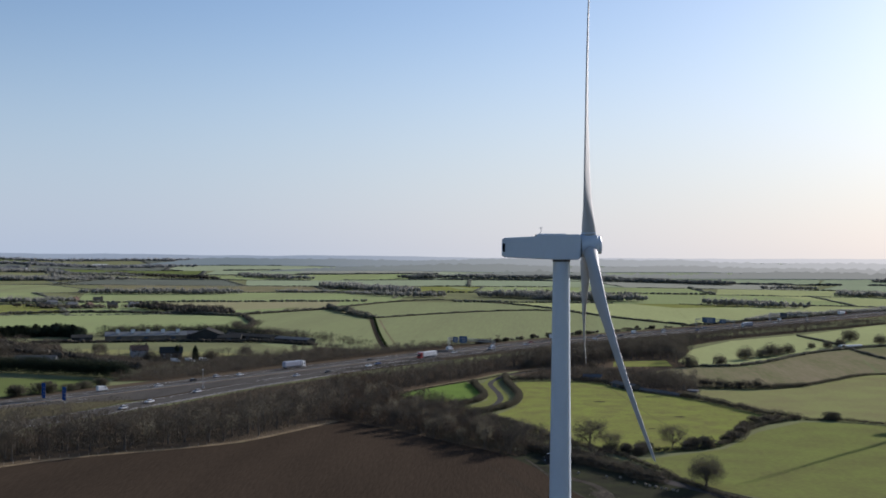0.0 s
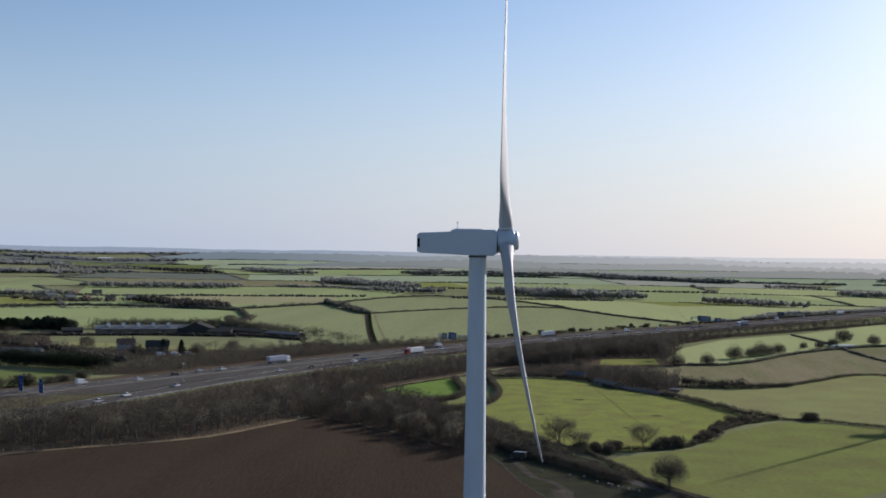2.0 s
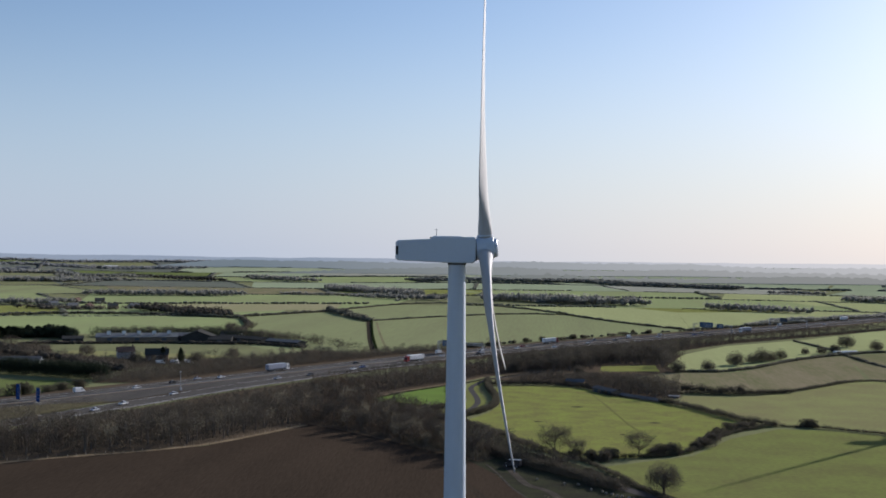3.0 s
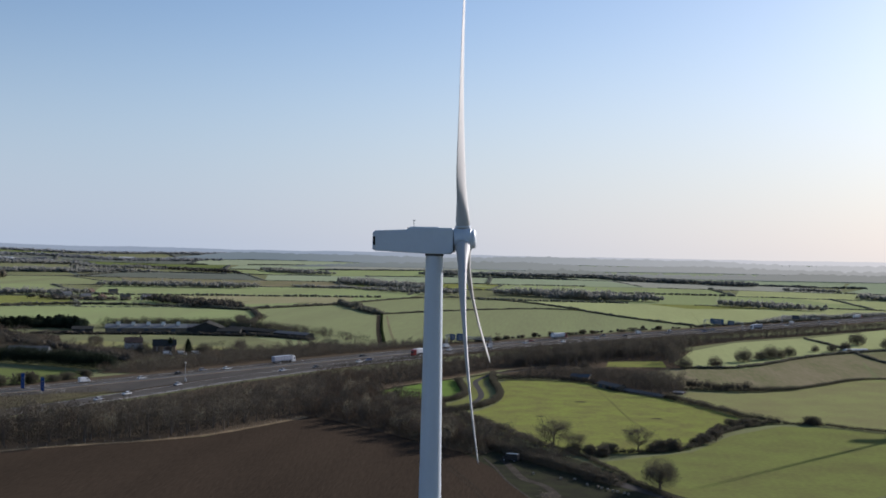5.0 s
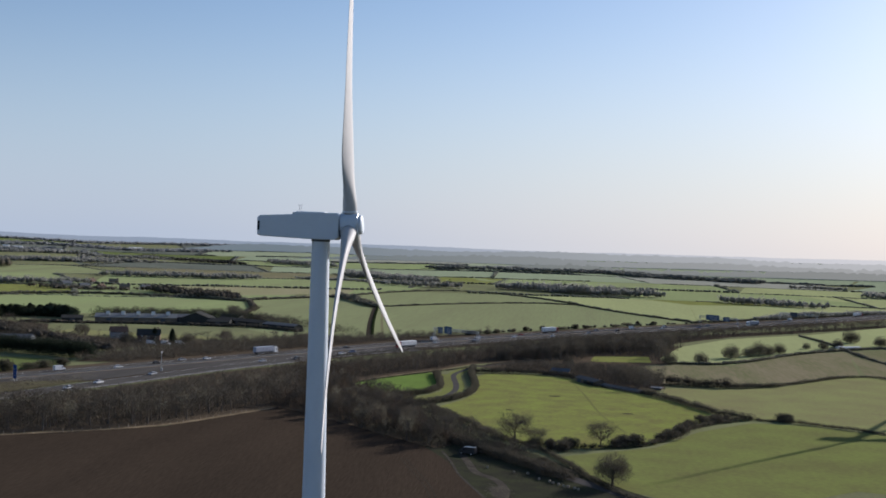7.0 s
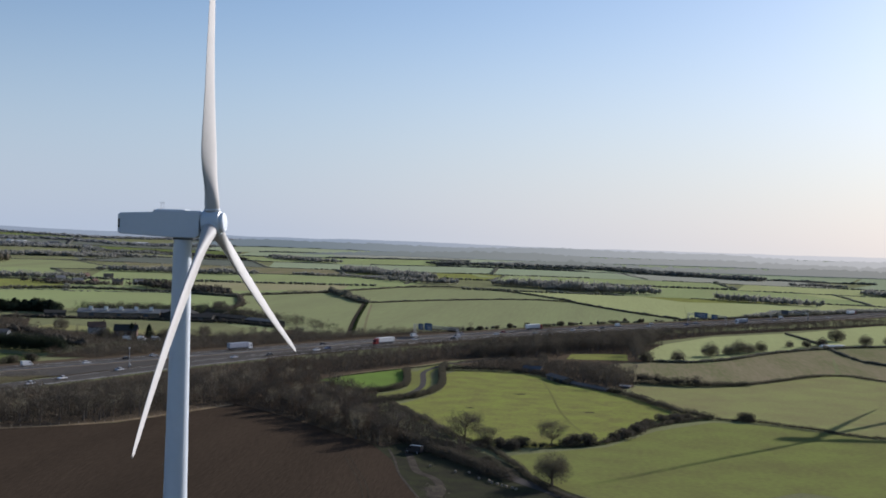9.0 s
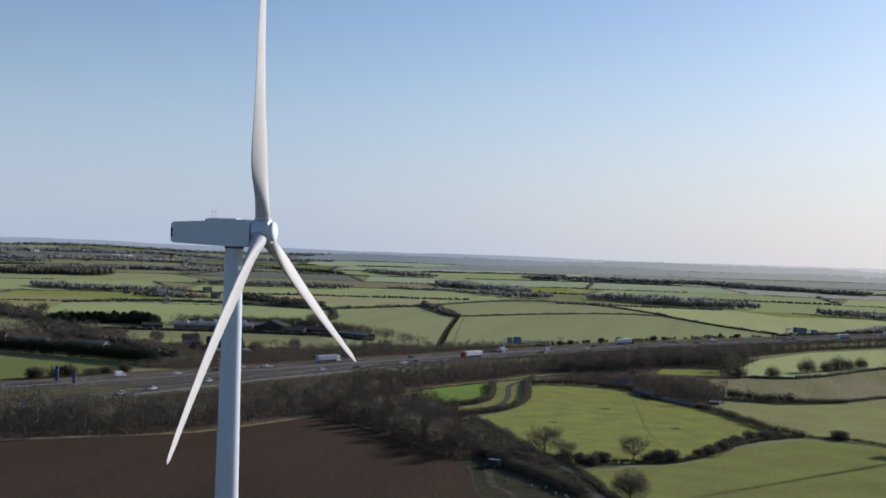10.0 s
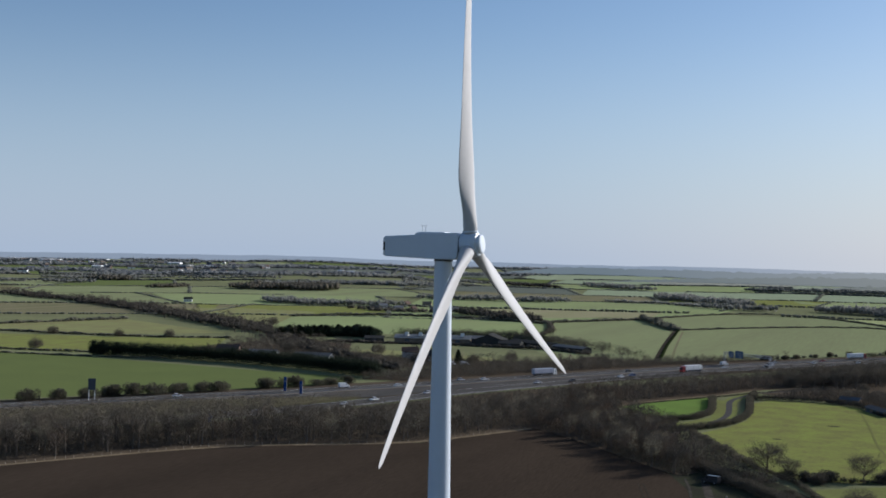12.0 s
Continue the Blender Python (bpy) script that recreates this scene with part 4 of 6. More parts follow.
undergrowth([(-192, 440), (-183, 464), (-178, 480), (-190, 484), (-206, 456)], 3.4, 54, 2.2, TWIG, "low brown scrub on the island", dense=30)
undergrowth(VERGE_A, 3.4, 31, 1.3, TWIG_PALE, "pale dry grass and scrub between the carriageways", dense=16)
bank = [p for p in MW if 610 < p[1] < 1090]
BANK = offset_line(bank, 19.5) + offset_line(bank, 40)[::-1]
undergrowth(BANK, 3.2, 61, 2.4, TWIG_DARK, "low brown scrub on the near motorway bank", dense=34)
FAR_VERGE = [(-190, 552), (-215, 545), (-214, 600), (-190, 650), (-150, 700), (-110, 735), (-60, 790), (-30, 812), (-45, 790), (-100, 706), (-146, 632)]
undergrowth(FAR_VERGE, 3.4, 32, 4.6, TWIG, "brown scrub along the far side of the motorway", dense=60)
sheet("wood_floor", FAR_VERGE, UNDER, 0.11, "brown leaf litter on the far bank", "wood floor")
for x, y in spots(FAR_VERGE, 11, 33):
    rest.append((random.choice([0, 1, 3, 4]), x, y, random.uniform(0.5, 0.8)))
undergrowth([(-340, 615), (-222, 590), (-190, 640), (-230, 660), (-330, 645)], 4.4, 34, 2.6, TWIG, "brown bushes beside the nursery", dense=50)
LANE_SIDE = [(-22, 445), (-5, 412), (9, 384), (24, 364), (16, 356), (-3, 394), (-18, 426)]
for x, y in spots(LANE_SIDE, 5.0, 37):
    rest.append((random.choice([0, 1, 3, 4]), x, y, random.uniform(0.35, 0.6)))
undergrowth(LANE_SIDE, 2.6, 38, 4.0, TWIG_DARK, "bare scrub between the lane and the pasture", dense=40)
undergrowth([(-36, 470), (-31, 440), (-26, 422), (-13, 392), (0, 368), (6, 360), (12, 366), (-3, 396), (-18, 428), (-22, 452)], 2.6, 49, 4.2, TWIG_DARK, "bare scrub leaning over the lane", dense=50)
undergrowth([(-4, 398), (8, 370), (4, 363), (-4, 372), (-14, 395)], 2.8, 35, 3.6, TWIG_DARK, "dark scrub lining the lower lane", dense=40)
undergrowth([(-14, 395), (-4, 371), (-9, 363), (-30, 380), (-44, 402), (-30, 412)], 3.0, 48, 4.0, HEDGE, "dark bramble thicket at the corner of the plough", dense=36)
undergrowth([(4, 358), (20, 340), (33, 322), (26, 318), (12, 332), (6, 345)], 3.0, 36, 0.5, TWIG_DARK, "rough dead weeds beside the farm track", dense=10)
undergrowth([(12, 316), (16, 318), (20, 312), (20, 302), (14, 300)], 1.8, 37, 0.7, TWIG_PALE, "heap of pale brushwood by the track", dense=12)

STRIP = [(-1128, 1195), (-897, 1104), (-777, 1041), (-639, 943), (-525, 867), (-440, 800), (-350, 705), (-270, 640), (-215, 590)]
for x, y, ux, uy in along(STRIP, 6.5):
    w = 10 if x > -330 else 22
    for _ in range(2):
        s = random.uniform(-w, w)
        rest.append((random.choice([0, 1, 1, 4]), x + uy * s, y - ux * s, random.uniform(0.7, 1.15) * (0.6 if x > -400 else 1.0)))
NURSERY_WOOD = [(-400, 640), (-330, 612), (-232, 604), (-205, 640), (-165, 668), (-120, 735), (-150, 752), (-165, 690), (-240, 668), (-300, 684), (-330, 745), (-400, 760)]
for x, y in spots(NURSERY_WOOD, 8.5, 39):
    rest.append((random.choice([0, 1, 1, 3, 4, 5]), x, y, random.uniform(0.55, 0.95) * (0.5 if y < 668 and x < -225 else 0.85)))
undergrowth(NURSERY_WOOD, 3.6, 40, 2.2, TWIG, "brown scrub and gardens round the nursery", dense=40)
sheet("wood_floor", NURSERY_WOOD, UNDER, 0.11, "brown leaf litter round the nursery", "wood floor")
FARM_WOOD = [(-14, 590), (12, 588), (33, 578), (46, 553), (66, 530), (73, 545), (73, 576), (68, 600), (56, 622), (24, 632), (0, 612)]
for x, y in spots(FARM_WOOD, 5.2, 45):
    rest.append((random.choice([0, 1, 2, 4]), x, y, min(0.8, max(0.22, (652 - y) / 105)) * random.uniform(0.45, 1.25)))
FARM_BELT = [(-14, 650), (0, 640), (16, 640), (34, 662), (40, 690), (72, 700), (73, 662), (84, 656), (80, 690), (98, 770), (70, 760), (20, 715)]
for x, y in spots(FARM_BELT, 5.6, 47):
    rest.append((random.choice([0, 1, 2, 4]), x, y, random.uniform(0.75, 1.15)))
undergrowth(FARM_BELT, 3.5, 48, 3.0, TWIG_DARK, "dark scrub under the farm trees", dense=24)
sheet("field", [(38, 652), (72, 658), (72, 694), (40, 682)], PASTURE, 0.13, "small green field strip behind the farm trees")
undergrowth(FARM_WOOD, 3.2, 46, 4.2, TWIG_DARK, "dark scrub behind the farmyard", dense=40)
sheet("wood_floor", [(-20, 600), (-8, 592), (0, 612), (24, 632), (56, 622), (72, 650), (84, 655), (78, 686), (96, 770), (70, 760), (20, 715), (-8, 645)], UNDER, 0.09, "brown leaf litter round the farm trees", "wood floor")
sheet("wood_floor", FARM_WOOD, UNDER, 0.1, "brown leaf litter behind the farmyard", "wood floor")
NORTH_WOOD = [(-330, 820), (-250, 850), (-150, 790), (-110, 745), (-135, 780), (-195, 840), (-245, 880), (-330, 845)]
for x, y in spots(NORTH_WOOD, 8.0, 43):
    rest.append((random.choice([0, 1, 4]), x, y, random.uniform(0.5, 0.9)))
undergrowth(NORTH_WOOD, 4.0, 44, 7.5, TWIG_DARK, "tall scrub behind the long sheds", dense=60)
undergrowth([(-338, 836), (-250, 862), (-205, 838), (-215, 822), (-250, 838), (-335, 815)], 5.0, 45, 8.5, EVERGREEN, "dark evergreen trees behind the nursery hall", dense=60)
joined("wood", rest, "bare brown trees of the motorway woods and brook", "woodland")

# hedges of the near fields
DH = "dark bare hawthorn hedge between green fields"
hedge([(-21, 592), (-20, 570), (-16, 544), (-12, 518), (-11.5, 500), (-14, 481), (-22, 463), (-31, 453)], 2.8, 3.6, "tall dark brown hedge along the bending lane", HEDGE, dense=60, even=0.4)
hedge([(-22, 450), (-8, 424), (11, 388)], 3.2, 3.2, "dark bare hedge below the pasture", dense=50)
hedge([(-16, 394), (-3, 376), (7, 363), (22, 344), (34, 327.5)], 5.0, 4.2, "long thick rounded brown hedge along the lower lane", TWIG, dense=100, even=0.35, step=2.2)
hedge([(-36, 562), (-32, 540), (-27.5, 517), (-27.5, 500), (-32, 486), (-45, 474), (-60, 492)], 2.8, 3.6, "tall dark brown hedge round the paddock's foot", HEDGE, dense=60, even=0.4)
hedge([(-19, 572), (-10, 576), (12, 581), (29, 571), (34, 560)], 3.4, 3.8, "tall dark hedge at the top of the pasture", TWIG_DARK, dense=54)
hedge([(-66, 514), (-58, 535), (-46, 556), (-31, 580), (-20, 606), (8, 640)], 1.4, 1.0, "low hedge above the stony track", dense=24, gaps=0.2)
hedge([(62, 524), (67, 516), (77, 499), (91, 463), (100, 459)], 3.6, 3.2, DH, dense=60)
hedge([(100, 459), (117, 457), (139, 443), (162, 431), (260, 388)], 2.2, 1.8, "low dark hedge crossing the pasture", dense=34)
hedge([(29, 377), (50, 383), (61, 393), (70, 418), (81, 441), (100, 460)], 2.6, 2.1, "gappy hedge with bushes between pastures", dense=36)
hedge([(11, 388), (20, 378), (28, 366), (36, 343), (45, 318), (72, 280)], 2.4, 1.9, "dark hedge above the lower lane", dense=36)
hedge([(72, 556), (106, 556), (128, 572), (181, 643), (199, 609), (330, 560)], 2.6, 2.2, DH, dense=30)
hedge([(82, 658), (116, 663), (174, 765), (250, 833), (420, 900)], 3.0, 2.4, "dark hedge with trees above the stubble", dense=30)
hedge([(195, 907), (206, 828), (205, 740), (215, 690), (340, 600)], 2.6, 2.0, DH, dense=26)
hedge([(75, 566), (88, 558), (104, 559)], 5.0, 5.6, "thick brown hedge behind the farmyard", TWIG_DARK, dense=70)
hedge([(104, 559), (128, 571)], 3.6, 2.8, "thicket of brown bushes by the stubble", dense=40)
hedge([(-103, 736), (-131, 880), (-163, 1064)], 1.6, 2.0, "dark ivy-grown hedge along a ditch", IVY, dense=40, step=2)
hedge([(-166, 1067), (-200, 1140), (-237, 1225)], 9.0, 7.0, "overgrown dark hedge with ivy", HEDGE, dense=46, step=5)
hedge([(-166, 1067), (-105, 1163), (-27, 1240), (22, 1224)], 3.0, 2.4, DH, dense=14)
hedge([(22, 1224), (74, 1100), (128, 1012)], 3.5, 2.6, DH, dense=14)
hedge([(-234, 1245), (-188, 1414), (-123, 1461), (-36, 1362), (22, 1240)], 3.5, 2.8, DH, dense=14)
hedge([(126, 1012), (200, 1096), (320, 1240)], 4.0, 3.5, "hedge above the motorway", dense=16, gaps=0.2)
hedge([(-49, 797), (10, 880), (60, 938), (126, 1012)], 3.0, 3.0, "rounded bushes in a row beside the motorway", dense=26, gaps=0.45, step=4)
hedge([(-303, 1090), (-237, 1220)], 5.0, 4.0, DH, dense=20)
hedge([(-520, 545), (-411, 562), (-366, 580)], 3.5, 1.5, "low hedge between two green fields", dense=26, gaps=0.15)
hedge([(-700, 560), (-494, 570), (-427, 586)], 3.0, 2.0, DH, dense=20, gaps=0.2)
hedge([(-640, 690), (-505, 697), (-430, 735)], 4.0, 2.6, DH, dense=24, gaps=0.1)
hedge([(-680, 722), (-640, 870)], 5.0, 4.0, DH, dense=18)
hedge([(-547, 1015), (-500, 1100), (-383, 1112), (-292, 1075)], 5.0, 4.5, "dark hedge behind the long green field", dense=26)
hedge([(-240, 860), (-250, 960), (-292, 1075)], 5.0, 4.0, "overgrown hedge at the field's end", TWIG, dense=30)


def bush_row(line, gap, wide, tall, label, mat=HEDGE, seed=0):
    """Rounded bushes, each a thing of its own."""
    rnd = random.Random(seed)
    for x, y, ux, uy in along(line, gap):
        if rnd.random() < 0.12:
            continue
        w, t = wide * rnd.uniform(0.7, 1.25), tall * rnd.uniform(0.7, 1.2)
        x, y = x + rnd.uniform(-0.2, 0.2) * gap, y + rnd.uniform(-0.2, 0.2) * gap
        tagged(tri_mesh("bush", bush_tris(x, y, w, t, 2.0), mat), label, "bush", group=label)


bush_row([(-330, 325), (-290, 398), (-262, 442), (-240, 474), (-222, 502)], 11, 7, 6.0, "round dark bush beside the motorway", seed=1)
bush_row([(-219, 508), (-211, 528)], 9, 7, 5.0, "round dark bush beside the motorway", seed=2)
bush_row([(33, 380), (48, 386), (58, 394)], 5, 5, 4.0, "leafless hawthorn bush in the hedgerow", TWIG, seed=3)
bush_row([(64, 402), (72, 424), (82, 446), (96, 460)], 6, 4.5, 3.4, "leafless hawthorn bush in the hedgerow", TWIG, seed=4)
bush_row([(-48, 795), (20, 886), (64, 940), (120, 1004)], 17, 5.5, 3.6, "round bush along the motorway fence", seed=5)
bush_row([(22, 378), (34, 372)], 5, 4.5, 3.6, "leafless hawthorn bush in the hedgerow", TWIG, seed=6)
bush_row([(27, 352), (36, 332)], 7, 3.5, 2.2, "low dark bush beside the lane", seed=7)

bush_row([(112, 461), (114, 461)], 5, 6.5, 5.2, "round bare bush at a hedge corner", TWIG_DARK, seed=9)

# single trees
oak = bare_tree("oak_tree", 41, 10.8, 6.2, 5200, TWIG, limbs=14, fork=0.16, dome=0.55)
tagged(oak, "broad leafless oak with a rounded crown", "tree", group="field oaks")
oak.matrix_basis = pose(15.3, 381, 0, 0, 0, 70)
oak["label"] = "leafless oak with open spreading limbs"
dome_oak = dome_tree("oak_tree", 61, 10.2, 5.6, 10000, 0.03, TWIG)
tagged(dome_oak, "broad leafless oak with a dense domed crown", "tree", group="field oaks")
dome_oak.matrix_basis = pose(46, 325.5, 0)
round_oak = dome_tree("oak_tree", 47, 10.4, 5.4, 2600, 0.065, TWIG, 0.8)
tagged(round_oak, "bare oak with a low rounded crown", "tree", group="field oaks")
round_oak.matrix_basis = pose(140, 729, 0, 0, 0, 15)
for x, y, s, t, label in ((22, 379, 0.62, 10, "small bare oak beside a larger one"),
                          (43, 386, 0.78, 200, "bare oak standing in the hedgerow"),
                          (82, 658, 0.95, 90, "bare oak on the stubble hedge"), (100, 668, 0.9, 120, "bare oak on the stubble hedge"), (121, 706, 1.15, 10, "large bare oak on the stubble hedge"),
                          (133, 721, 0.85, 50, "bare oak on the stubble hedge"), (147, 738, 0.9, 250, "bare oak on the stubble hedge"), (156, 752, 0.9, 220, "bare oak on the stubble hedge"),
                          (180, 794, 0.6, 250, "small bare oak by the field corner"), (192, 800, 0.7, 130, "small bare oak by the field corner"), (223, 862, 1.3, 150, "large bare oak in the light green field"),
                          (238, 838, 1.0, 190, "bare oak beside the motorway field"), (205, 818, 0.8, 30, "bare oak beside the motorway field"), (256, 846, 1.0, 30, "bare oak beside the motorway field"),
                          (-479, 588, 1.0, 0, "lone bare oak between two green fields"), (-492, 892, 1.1, 60, "lone round bare oak in the meadow"), (-243, 880, 0.95, 0, "tall bare tree at the field's end"),
                          (-252, 905, 0.9, 100, "tall bare tree at the field's end"), (-240, 925, 0.85, 200, "tall bare tree at the field's end"), (-260, 850, 0.8, 200, "slim bare tree near the barns"),
                          (-10, 640, 0.9, 20, "bare oak above the paddock"), (6, 655, 1.0, 200, "bare oak above the paddock"), (26, 640, 0.6, 100, "bare oak near the farmyard"),
                          (62, 566, 0.8, 40, "bare oak near the farmyard"),
                          (-198, 655, 0.9, 30, "bare tree beside the cottages"), (-232, 648, 0.9, 70, "bare tree beside the cottages"), (-280, 690, 1.0, 170, "bare tree among nursery sheds"),
                          (-300, 650, 1.0, 270, "bare tree among nursery sheds"), (-330, 660, 1.1, 20, "bare tree among nursery sheds"), (-255, 690, 0.9, 120, "bare tree among nursery sheds"),
                          (-186, 690, 0.9, 70, "bare tree in the rough paddock"), (-505, 700, 0.8, 50, "bare tree in a hedge"), (-470, 715, 0.9, 80, "bare tree in a hedge"), (-560, 690, 0.9, 10, "bare tree in a hedge")):
    o = copy_thing(oak if y < 470 or label[:4] in ("tall", "slim") else round_oak, pose(x, y, float(height(x, y)), 0, 0, t))
    o.scale = (s, s, s * (1.0 if y < 470 else 0.82))
    o["label"] = label

hedge([(-352, 752), (-312, 764), (-270, 779), (-246, 780), (-222, 781), (-190, 784), (-158, 762)], 5.0, 3.4, "dark bushes in front of the nursery sheds", TWIG_DARK, dense=40, step=2.5)
hedge([(34, 559), (38, 544.5), (46, 539), (54, 535), (66, 516)], 1.8, 1.4, "low dark hedge in front of the farm sheds", dense=34)
# evergreen windbreak and garden conifers
ever = conifer("conifer", 51, 9.0, 2.6, EVERGREEN)
tagged(ever, "dense dark evergreen in a windbreak row", "conifer", group="windbreak")
ever.matrix_basis = pose(-420, 575, 0)
hedge([(-420, 575), (-366, 581), (-305, 581), (-262, 573), (-222, 562), (-213, 559)], 6.0, 12.0, "tall dark evergreen windbreak", EVERGREEN, dense=64, step=1.3, even=0.14)
hedge([(-408, 770), (-388, 793), (-366, 816), (-338, 800)], 9.0, 11.0, "dense dark evergreens massed beside the nursery", EVERGREEN, dense=150, step=2.4, even=0.5)
for x, y, s in ((-414, 577, 1.0), (-404, 578, 0.95)):
    o = copy_thing(ever, pose(x, y, 0, 0, 0, random.uniform(0, 360)))
    o.scale = (1.3, 1.3, s)
for k, (x, y, ux, uy) in enumerate(along([(-405, 772), (-385, 795), (-366, 818), (-340, 800)], 4.0)):
    o = copy_thing(ever, pose(x + random.uniform(-3, 3), y + random.uniform(-3, 3), 0, 0, 0, random.uniform(0, 360)))
    o.scale = (1.9, 1.9, random.uniform(0.85, 1.1))
    tagged(o, "tall dark evergreen beside the nursery", group="nursery evergreens")
for x, y in ((-218, 655), (-206, 652)):
    o = copy_thing(ever, pose(x, y, 0))
    tagged(o, "dark evergreen in a cottage garden", group="garden evergreens")

# ---- far farmland: a patchwork of fields, hedges and woods up to the ridge ----
far_rnd = random.Random(5)
ROWS = [1180, 1420, 1700, 1950, 2250, 2600, 3000, 3500, 4100, 4840]
# far palettes hold painted haze, paler to the east, nearer the sun
east_palette = [HAZED_BARLEY, HAZED_BARLEY, CROP2, OLIVE, HAZED_BARLEY]
west_palette = [HAZED_WEST, CROP, GRASS, HAZED_WEST, DEEP]
far_palette = [HAZED_WHEAT, HAZED_GRASS, HAZED_GRASS, HAZED_WHEAT, HAZED_FALLOW, CROP2, HAZED_GRASS]
palette = [CROP, CROP2, PASTURE, OLIVE, CROP2, CROP, TAN, GRASS, STUBBLE, CROP2]
words = {"deep_green_ley": "far deep green field", "hazed_barley": "far green arable field brightened by painted haze", "hazed_downland": "far downland paled by painted haze", "hazed_west_pasture": "far green pasture greyed by painted haze", "hazed_wheat": "far green arable field paled by painted haze", "hazed_pasture": "far green pasture paled by painted haze", "hazed_fallow": "far fallow field paled by painted haze", "winter_wheat": "far olive green arable field", "young_crop": "far light green arable field", "pasture_grass": "far green pasture",
         "grazed_grass": "far yellow green meadow", "bare_tan_field": "far tawny bare field", "rough_grass": "far rough grass field", "stubble": "far brown stubble field"}


def polar(az, r):
    return (30 + r * math.sin(radians(az)), r * math.cos(radians(az)))


far_edges = []
sheet("downland", [polar(-13 + q * 5, 2480) for q in range(11)] + [polar(37 - q * 5, 4870) for q in range(11)], HAZED_DOWNLAND, 0.2, "far downland below the ridge, paled by painted haze", "downland", step=90)
for i, (r0, r1) in enumerate(zip(ROWS, ROWS[1:])):
    az = -52.0
    tilt = far_rnd.uniform(-0.05, 0.05)
    while az < 36:
        wide = math.degrees(far_rnd.uniform(190, 420) / r0)
        a0, a1 = az, az + wide
        skew = far_rnd.uniform(-0.25, 0.25) * wide
        quad = [polar(a0, r0 + far_rnd.uniform(-20, 20)), polar(a1, r0 + far_rnd.uniform(-20, 20)), polar(a1 + skew, r1), polar(a0 + skew, r1)]
        m = far_rnd.choice((east_palette if az > -2 else palette) if r0 < 1900 else [HAZED_DOWNLAND, HAZED_GRASS, HAZED_WHEAT, HAZED_DOWNLAND, HAZED_FALLOW] if r0 > 2500 and az > -12 else west_palette if az < -20 else far_palette)
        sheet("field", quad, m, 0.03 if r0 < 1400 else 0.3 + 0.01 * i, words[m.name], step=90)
        far_edges.append(([quad[0], quad[1]], r0))
        if r0 < 2000 or az < -20:
            far_edges.append(([quad[1], quad[2]], r0))
        az = a1

near_h, far_h = ([], []), ([], [])
for line, r0 in far_edges:
    cs, rs = near_h if r0 < 2200 else far_h
    if r0 < 1400 and abs(line[0][0]) < 330:
        continue
    if r0 > 2500 and line[0][0] > -0.2 * line[0][1]:
        continue
    keep = far_rnd.random()
    tall = far_rnd.choice([1.6, 2.0, 2.5, 4.0] if r0 < 2200 else [2.0, 2.5, 3.0, 4.5]) if keep > 0.15 else 1.8
    for x, y, ux, uy in along(line, 3.4 if r0 < 2200 else 5.5):
        if noise.noise((x * 0.006, y * 0.006, 1.0)) < -0.3:
            continue
        t = tall * (0.85 + 0.7 * noise.noise((x * 0.02, y * 0.02, 4.0)) + far_rnd.uniform(-0.15, 0.15))
        cs.append((x + far_rnd.uniform(-2, 2), y + far_rnd.uniform(-2, 2), float(height(x, y)) + t * 0.45))
        rs.append((2.6, 2.6, t * 0.55) if r0 < 2200 else (6.5, 6.5, t * 0.55))
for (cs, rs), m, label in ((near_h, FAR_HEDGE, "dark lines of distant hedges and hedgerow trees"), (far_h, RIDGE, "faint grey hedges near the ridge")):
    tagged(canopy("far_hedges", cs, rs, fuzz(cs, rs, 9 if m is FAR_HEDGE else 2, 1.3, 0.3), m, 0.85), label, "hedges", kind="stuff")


def far_wood(line, half, tall, label, mat=TWIG, gap=6.0, dense=44, fine=1.0):
    """A wood seen from afar: many twiggy crowns over a strip of land."""
    cs, rs, broad = [], [], gap * (1.15 if mat is RIDGE else 0.85)
    run = along(rounded(line, 2), gap * 0.9)
    for i, (x, y, ux, uy) in enumerate(run):
        reach = half * (0.75 + 0.6 * noise.noise((x * 0.013, y * 0.013, half))) * min(1.0, 0.3 + 0.12 * min(i, len(run) - 1 - i))
        s = -reach
        while s < reach:
            px, py = x + uy * s + far_rnd.uniform(-0.5, 0.5) * gap, y - ux * s + far_rnd.uniform(-0.5, 0.5) * gap
            t = tall * (0.8 + 0.4 * noise.noise((px * 0.03, py * 0.03, 5.0)) + far_rnd.uniform(-0.2, 0.2))
            cs.append((px, py, float(height(px, py)) + t * 0.45))
            rs.append((broad, broad, t * 0.5))
            s += gap
    tris = fuzz(cs, rs, int(dense * 0.46), 2.2 * fine, 0.42 * fine)
    return tagged(canopy("wood", cs, rs, tris, mat, 0.56), label, "woodland", kind="stuff")


far_wood(STRIP[:6], 16, 8, "dense brown trees along a brook", TWIG_DARK, gap=5, dense=40, fine=0.7)
far_wood(STRIP[5:], 8, 6, "dense brown trees along a brook", TWIG_DARK, gap=4, dense=40, fine=0.6)
W1 = "distant leafless brown wood between fields"
far_wood([(-95, 1562), (-30, 1532), (50, 1476), (124, 1456)], 24, 15.5, W1, HAZED_TWIGS, gap=5.5)
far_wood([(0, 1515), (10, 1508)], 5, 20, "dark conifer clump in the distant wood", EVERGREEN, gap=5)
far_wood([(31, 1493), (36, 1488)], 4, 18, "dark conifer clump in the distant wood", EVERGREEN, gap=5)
far_wood([(186, 1402), (217, 1374), (302, 1332)], 17, 12, W1, HAZED_TWIGS, gap=5.5)
